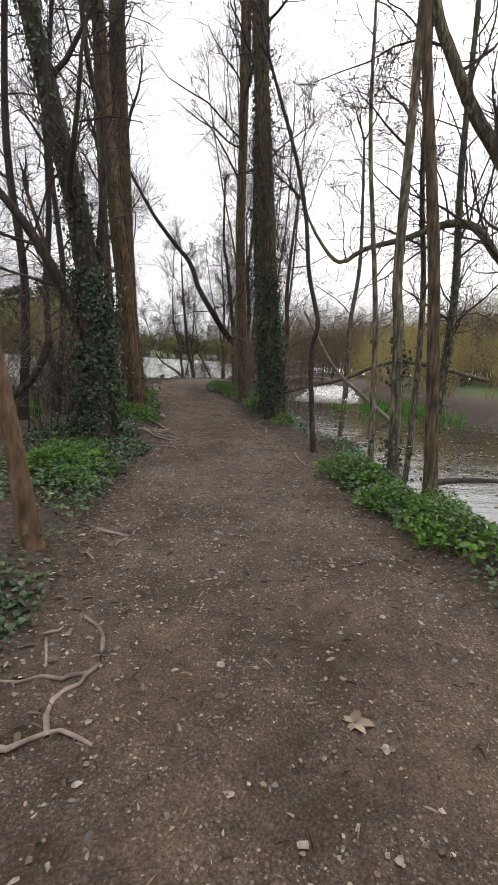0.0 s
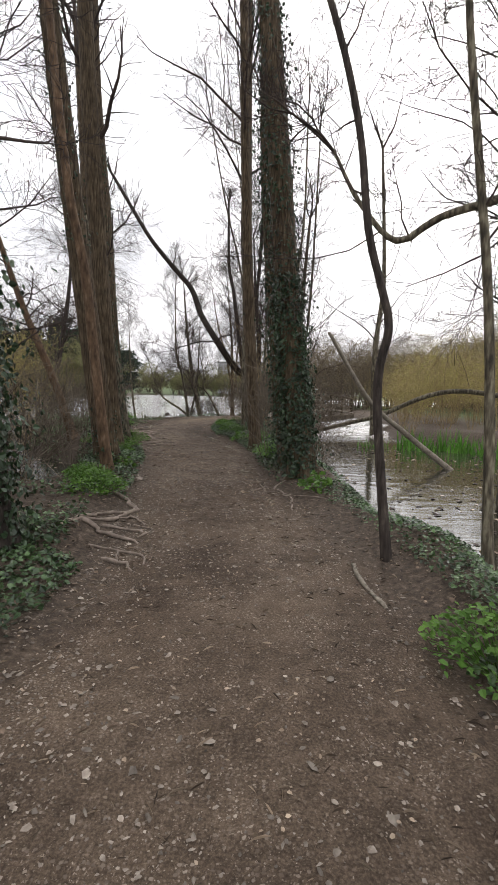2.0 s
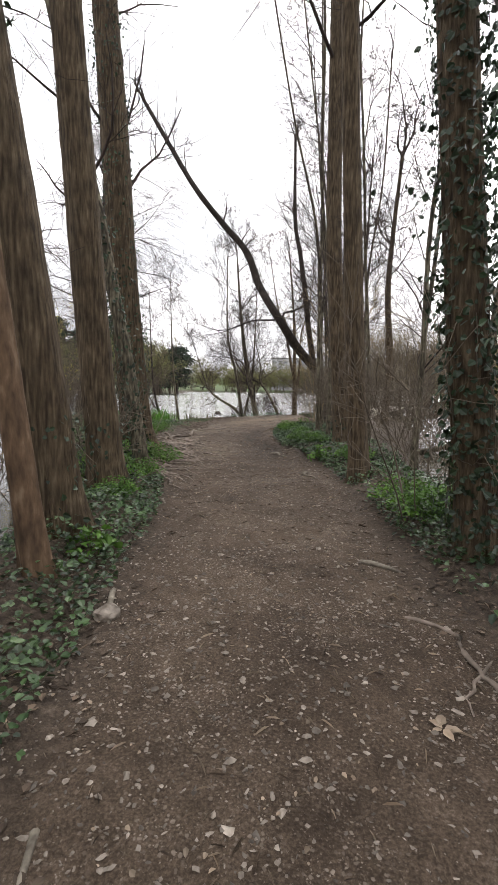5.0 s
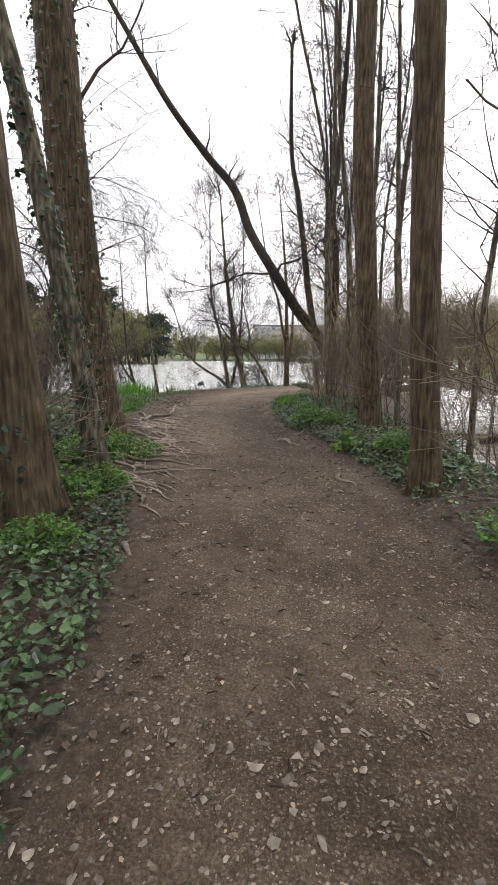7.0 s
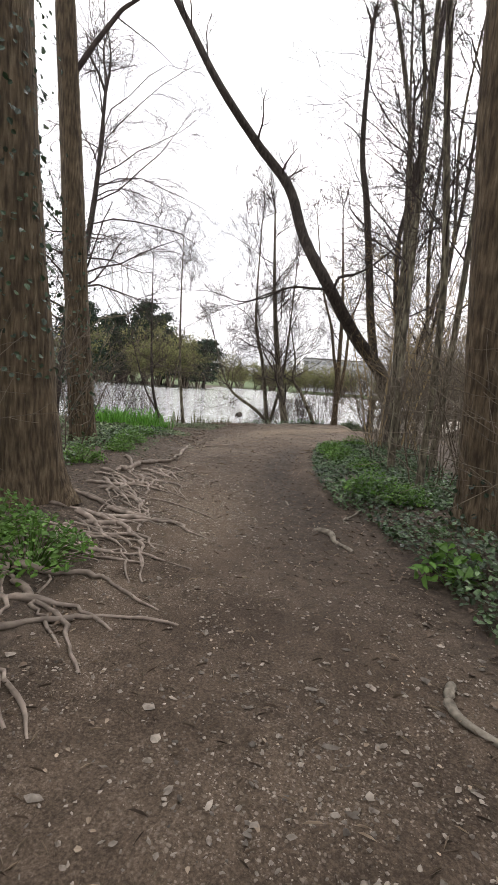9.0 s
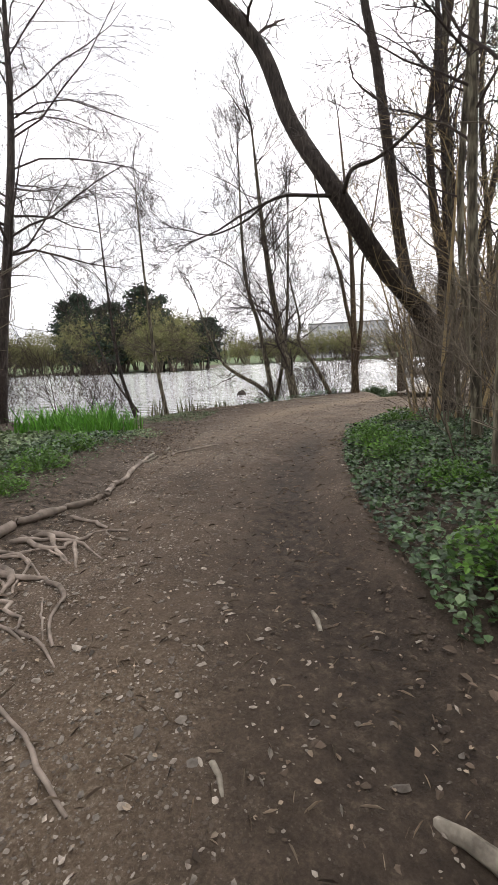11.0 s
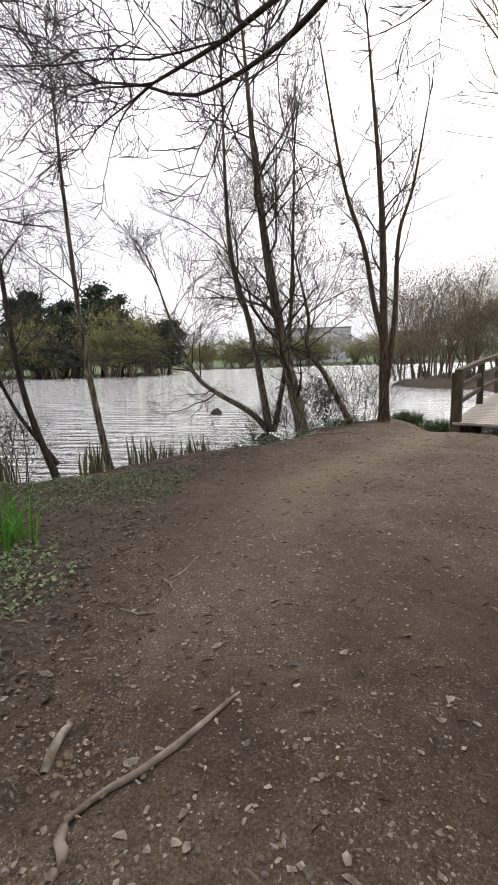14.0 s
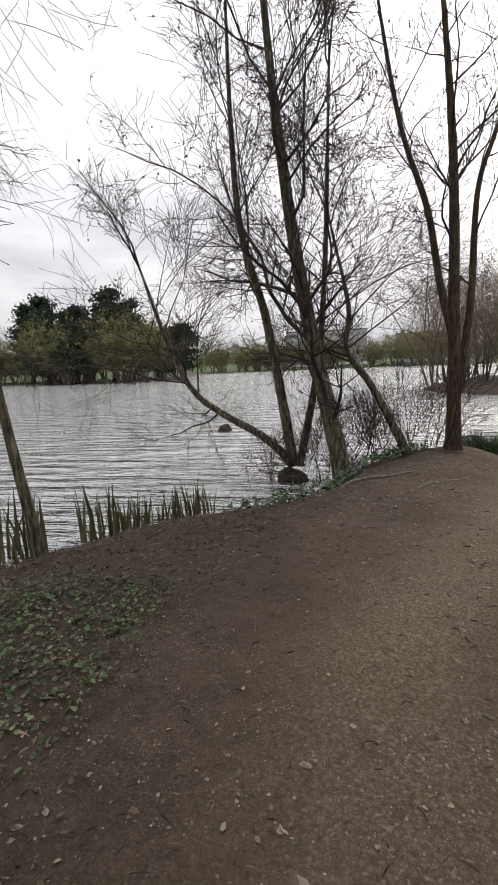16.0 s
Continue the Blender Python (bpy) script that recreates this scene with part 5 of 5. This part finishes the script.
def herb(seed, label, n=170, h=0.3, r=0.26, mat=None, size=(0.03, 0.075)):
    rng = np.random.default_rng(seed)
    ob = tagged(new("herb_clump"), label, "plant", "spring herbs")
    a, q = rng.uniform(0, 6.28, n), np.sqrt(rng.uniform(0, 1, n)) * r
    p = np.stack([q * np.cos(a), q * np.sin(a), h * (1 - (q / r) ** 2 * 0.7) * rng.uniform(0.35, 1, n)], 1)
    part_mesh("foliage", leaves_mesh("foliage", p, rng.normal(0, 0.5, p.shape) + np.array([0, 0, 1]), rng.uniform(*size, n), mat or HERB, rng, 0.8), ob)
    wood = Wood()
    for i in range(0, n, 5):
        b = p[i] * np.array([0.3, 0.3, 0]) + np.array([0, 0, -0.03])
        wood.add([b, (b + p[i]) / 2 + np.array([0, 0, 0.02]), p[i]], [0.003, 0.0025, 0.0015], 3)
    part_mesh("brushwood", wood.mesh("brushwood", mat or HERB), ob)
    return ob


scatter(herb(1, "bright green cow parsley clump on the bank", 520, 0.24, 0.3, size=(0.018, 0.042)), [(-1.45, 5.7), (-1.2, 5.3), (-1.65, 5.9), (-1.5, 6.5), (-1.75, 9.4), (-2.0, 9.8), (-2.2, 10.1), (-2.9, 13.9), (-3.35, 14.5), (-3.5, 14.9), (-3.2, 15.2), (-3.7, 14.2), (-3.0, 13.3),
        (-3.6, 15.3), (-2.6, 12.6), (1.75, 4.9), (1.9, 5.3), (1.55, 5.5), (1.35, 6.6), (-0.25, 15.6), (-0.9, 17.6), (-1.2, 17.9), (-1.8, 20.9), (-1.6, 20.2), (-1.9, 21.6), (-1.3, 19.2), (0.25, 12.6), (0.5, 12.9), (0.1, 13.2), (-4.6, 18.6), (-4.9, 19.4), (-5.2, 20.3), (-4.5, 17.6), (-1.5, 22.6)], 12, 0.7, 1.25)
scatter(herb(2, "broad-leaved green dock beside the path", 70, 0.2, 0.2, size=(0.05, 0.1)), [(1.95, 4.4), (1.7, 4.7), (0.75, 10.1), (-0.2, 15.1), (-0.75, 16.0), (-1.2, 6.0), (-2.1, 11.3), (1.6, 6.2)], 13, 0.7, 1.1)


def tuft(name, seed, label, n, h, r, w, mat, lean=0.35, cat="grass"):
    rng = np.random.default_rng(seed)
    a, q = rng.uniform(0, 6.28, n), np.sqrt(rng.uniform(0, 1, n)) * r
    p = np.stack([q * np.cos(a), q * np.sin(a), 0 * a - 0.05], 1)
    return tagged(new(name, blades_mesh(name, p, h * rng.uniform(0.5, 1.05, n), w * rng.uniform(0.6, 1.2, n), lean, mat, rng)), label, cat)


scatter(tuft("grass_tuft", 5, "lush green flag-iris tuft near the shore", 120, 0.55, 0.35, 0.012, GRASS), [(-6.21, 21.89), (-5.89, 21.72), (-6.61, 22.06), (-6.28, 22.46), (-6.93, 22.40), (-5.65, 21.47), (-7.33, 22.82), (-5.95, 22.62), (-6.79, 21.66)], 14, 0.8, 1.25)
scatter(tuft("reed_clump", 6, "dark upright reeds in the shallows", 34, 0.75, 0.22, 0.02, REED, 0.12, "reeds"), [(-6.34, 26.34), (-6.09, 26.58), (-5.84, 26.82), (-5.59, 27.02), (-6.92, 25.91), (-8.08, 25.28), (-8.82, 24.98)], 15, 0.75, 1.1)
scatter(tuft("reed_clump", 7, "green reeds across the pool", 90, 0.95, 0.45, 0.022, GRASS, 0.18, "reeds"), [(3.7, 18.3), (4.2, 17.9), (4.8, 18.6), (5.4, 18.4), (4.4, 18.9), (5.9, 17.8), (3.2, 19.2), (6.3, 16.5), (6.4, 15.0), (-5.6, 12.3), (-6.2, 11.8), (-5.9, 13.4), (-5.2, 10.8)], 16, 0.7, 1.15)
scatter(tuft("reed_clump", 8, "reed tussock standing in the lake", 90, 1.0, 0.5, 0.02, REED, 0.2, "reeds"), [(-8.04, 36.87), (-7.71, 37.11), (-11.70, 34.10)], 17)
sedge = tuft("sedge_bush", 9, "rounded sedge tussock at the water's edge", 1300, 0.9, 0.5, 0.012, SEDGE, 0.55, "grass")
scatter(sedge, [(-1.85, 30.3), (-1.3, 29.5)], 18, 0.6, 0.72)


# ---- litter on the path ----
def stones_mesh(name, x, y, s, mat, rng):
    """Small angular pieces lying on the ground."""
    n = len(x)
    k = np.array([(1, 0, 0), (0.4, 0.9, 0.1), (-0.7, 0.7, 0), (-1, -0.1, 0.05), (-0.3, -0.9, 0), (0.6, -0.7, 0.1), (0.1, 0.0, 0.55)])
    f = np.array([(0, 1, 6), (1, 2, 6), (2, 3, 6), (3, 4, 6), (4, 5, 6), (5, 0, 6)])
    a = rng.uniform(0, 6.28, n)
    kk = k[None] * rng.uniform(0.55, 1.45, (n, 7, 1)) * rng.uniform(0.6, 1.4, (n, 1, 3))
    v = np.stack([kk[..., 0] * np.cos(a)[:, None] - kk[..., 1] * np.sin(a)[:, None] * 0.75, kk[..., 0] * np.sin(a)[:, None] + kk[..., 1] * np.cos(a)[:, None] * 0.75, kk[..., 2]], -1) * s[:, None, None]
    v += np.stack([x, y, height(x, y) + 0.003], 1)[:, None]
    return mesh_data(name, v.reshape(-1, 3), [(f[None] + (np.arange(n) * 7)[:, None, None]).reshape(-1, 3)], mat, False)


def pebbles():
    rng = np.random.default_rng(31)
    n = 78000
    y = rng.uniform(1.6, 31, n)
    l, r = np.interp(y, EDGE_Y, EDGE_L), np.interp(y, EDGE_RY, EDGE_R)
    x = l - 0.25 + (r - l + 0.4) * rng.uniform(0, 1, n)
    # trodden strips stay bare, shingle gathers along the west side
    keep = waves(x, y, 1.5, 40) + 0.35 * (x < l + 0.35) + rng.normal(0, 0.6, n) - 1.5 * terrain(x, y)[3] > -0.1
    x, y = x[keep], y[keep]
    s = np.clip(rng.lognormal(-5.2, 0.5, len(x)), 0.0025, 0.019)
    tagged(new("gravel", stones_mesh("gravel", x, y, s, STONE, rng)), "loose pale gravel scattered over the path", "gravel", kind="stuff")


def clods():
    rng = np.random.default_rng(32)
    n = 30000
    y, x = rng.uniform(14, 27, n), rng.uniform(-7, -0.8, n)
    keep = (terrain(x, y)[3] > rng.uniform(0.25, 1.1, n)) & (signed(x, y, LAND[0]) > 0.1)
    x, y = x[keep], y[keep]
    tagged(new("mud_clods", stones_mesh("mud_clods", x, y, np.clip(rng.lognormal(-5.0, 0.5, len(x)), 0.003, 0.015), MOULD, rng)), "dark crumbs of churned mud in the rut", "mud", kind="stuff")


clods()
pebbles()


def litter(n, label, y0, y1, seed, size, slim, mat, over=0.5):
    rng = np.random.default_rng(seed)
    y = rng.uniform(y0, y1, n)
    l, r = np.interp(y, EDGE_Y, EDGE_L) - over, np.interp(y, EDGE_RY, EDGE_R) + over
    x = l + (r - l) * rng.uniform(0, 1, n)
    keep = signed(x, y, LAND[0]) > 0.1
    if over > 1:
        keep &= (x < l + over + 0.1) | (x > r - over - 0.1)
    x, y = x[keep], y[keep]
    p = np.stack([x, y, height(x, y) + 0.008], 1)
    nr = rng.normal(0, 0.18, p.shape) + np.array([0, 0, 1])
    tagged(new("leaf_litter", leaves_mesh("leaf_litter", p, nr, rng.uniform(*size, len(x)), mat, rng, slim)), label, "leaves", kind="stuff")


litter(5000, "small dead leaves trodden into the path", 1.6, 29, 41, (0.008, 0.024), 0.8, DRYLEAF)
litter(9000, "brown leaf mould along the verges", 1.6, 25, 43, (0.02, 0.05), 0.8, MOULD, 1.3)
litter(5200, "twig fragments strewn on the earth", 1.6, 29, 42, (0.02, 0.07), 0.07, DRYLEAF, 0.9)
litter(6500, "broken dry stalks washed up along the lake", 20.5, 28, 44, (0.02, 0.09), 0.09, DRYLEAF, 1.6)
litter(4200, "dark twig scraps trodden into the path", 1.6, 29, 45, (0.015, 0.06), 0.09, MOULD, 0.3)
for x, y, s, sd in ((0.82, 3.08, 0.075, 1), (-0.17, 10.2, 0.07, 2), (-2.05, 13.4, 0.04, 3)):
    rg = np.random.default_rng(sd)
    p = np.array([(x, y, float(height(x, y)) + 0.01)] * 5) + rg.normal(0, 0.004, (5, 3))
    dr = np.array([(math.cos(a), math.sin(a), 0.05) for a in (0.2, 1.3, 2.4, 3.6, -0.8)]) * 3
    tagged(new("fallen_leaf", leaves_mesh("fallen_leaf", p, rg.normal(0, 0.12, (5, 3)) + np.array([0, 0, 1]), np.array([s, s * 0.9, s * 0.8, s * 0.6, s * 0.7]), DRYLEAF, rg, 0.7, dr)),
           "pale dry lobed leaf lying on the path", "leaf")


def scum(n, x0, x1, y0, y1, seed):
    rng = np.random.default_rng(seed)
    x, y = rng.uniform(x0, x1, n), rng.uniform(y0, y1, n)
    keep = (waves(x, y, 2.2, seed) + rng.normal(0, 0.4, n) > 0.25)
    x, y = x[keep], y[keep]
    p = np.stack([x, y, 0 * x + WATER_Z + 0.006], 1)
    tagged(new("floating_litter", leaves_mesh("floating_litter", p, rng.normal(0, 0.06, p.shape) + np.array([0, 0, 1]), rng.uniform(0.03, 0.11, len(x)), DRYLEAF if seed % 2 else TWIG, rng)),
           "dead leaves floating on the still pool", "leaves", kind="stuff")


scum(1100, 1.0, 7, 6, 20, 51)
scum(900, 1.0, 7, 6, 20, 52)
scum(900, -9, -4, 8, 20, 53)
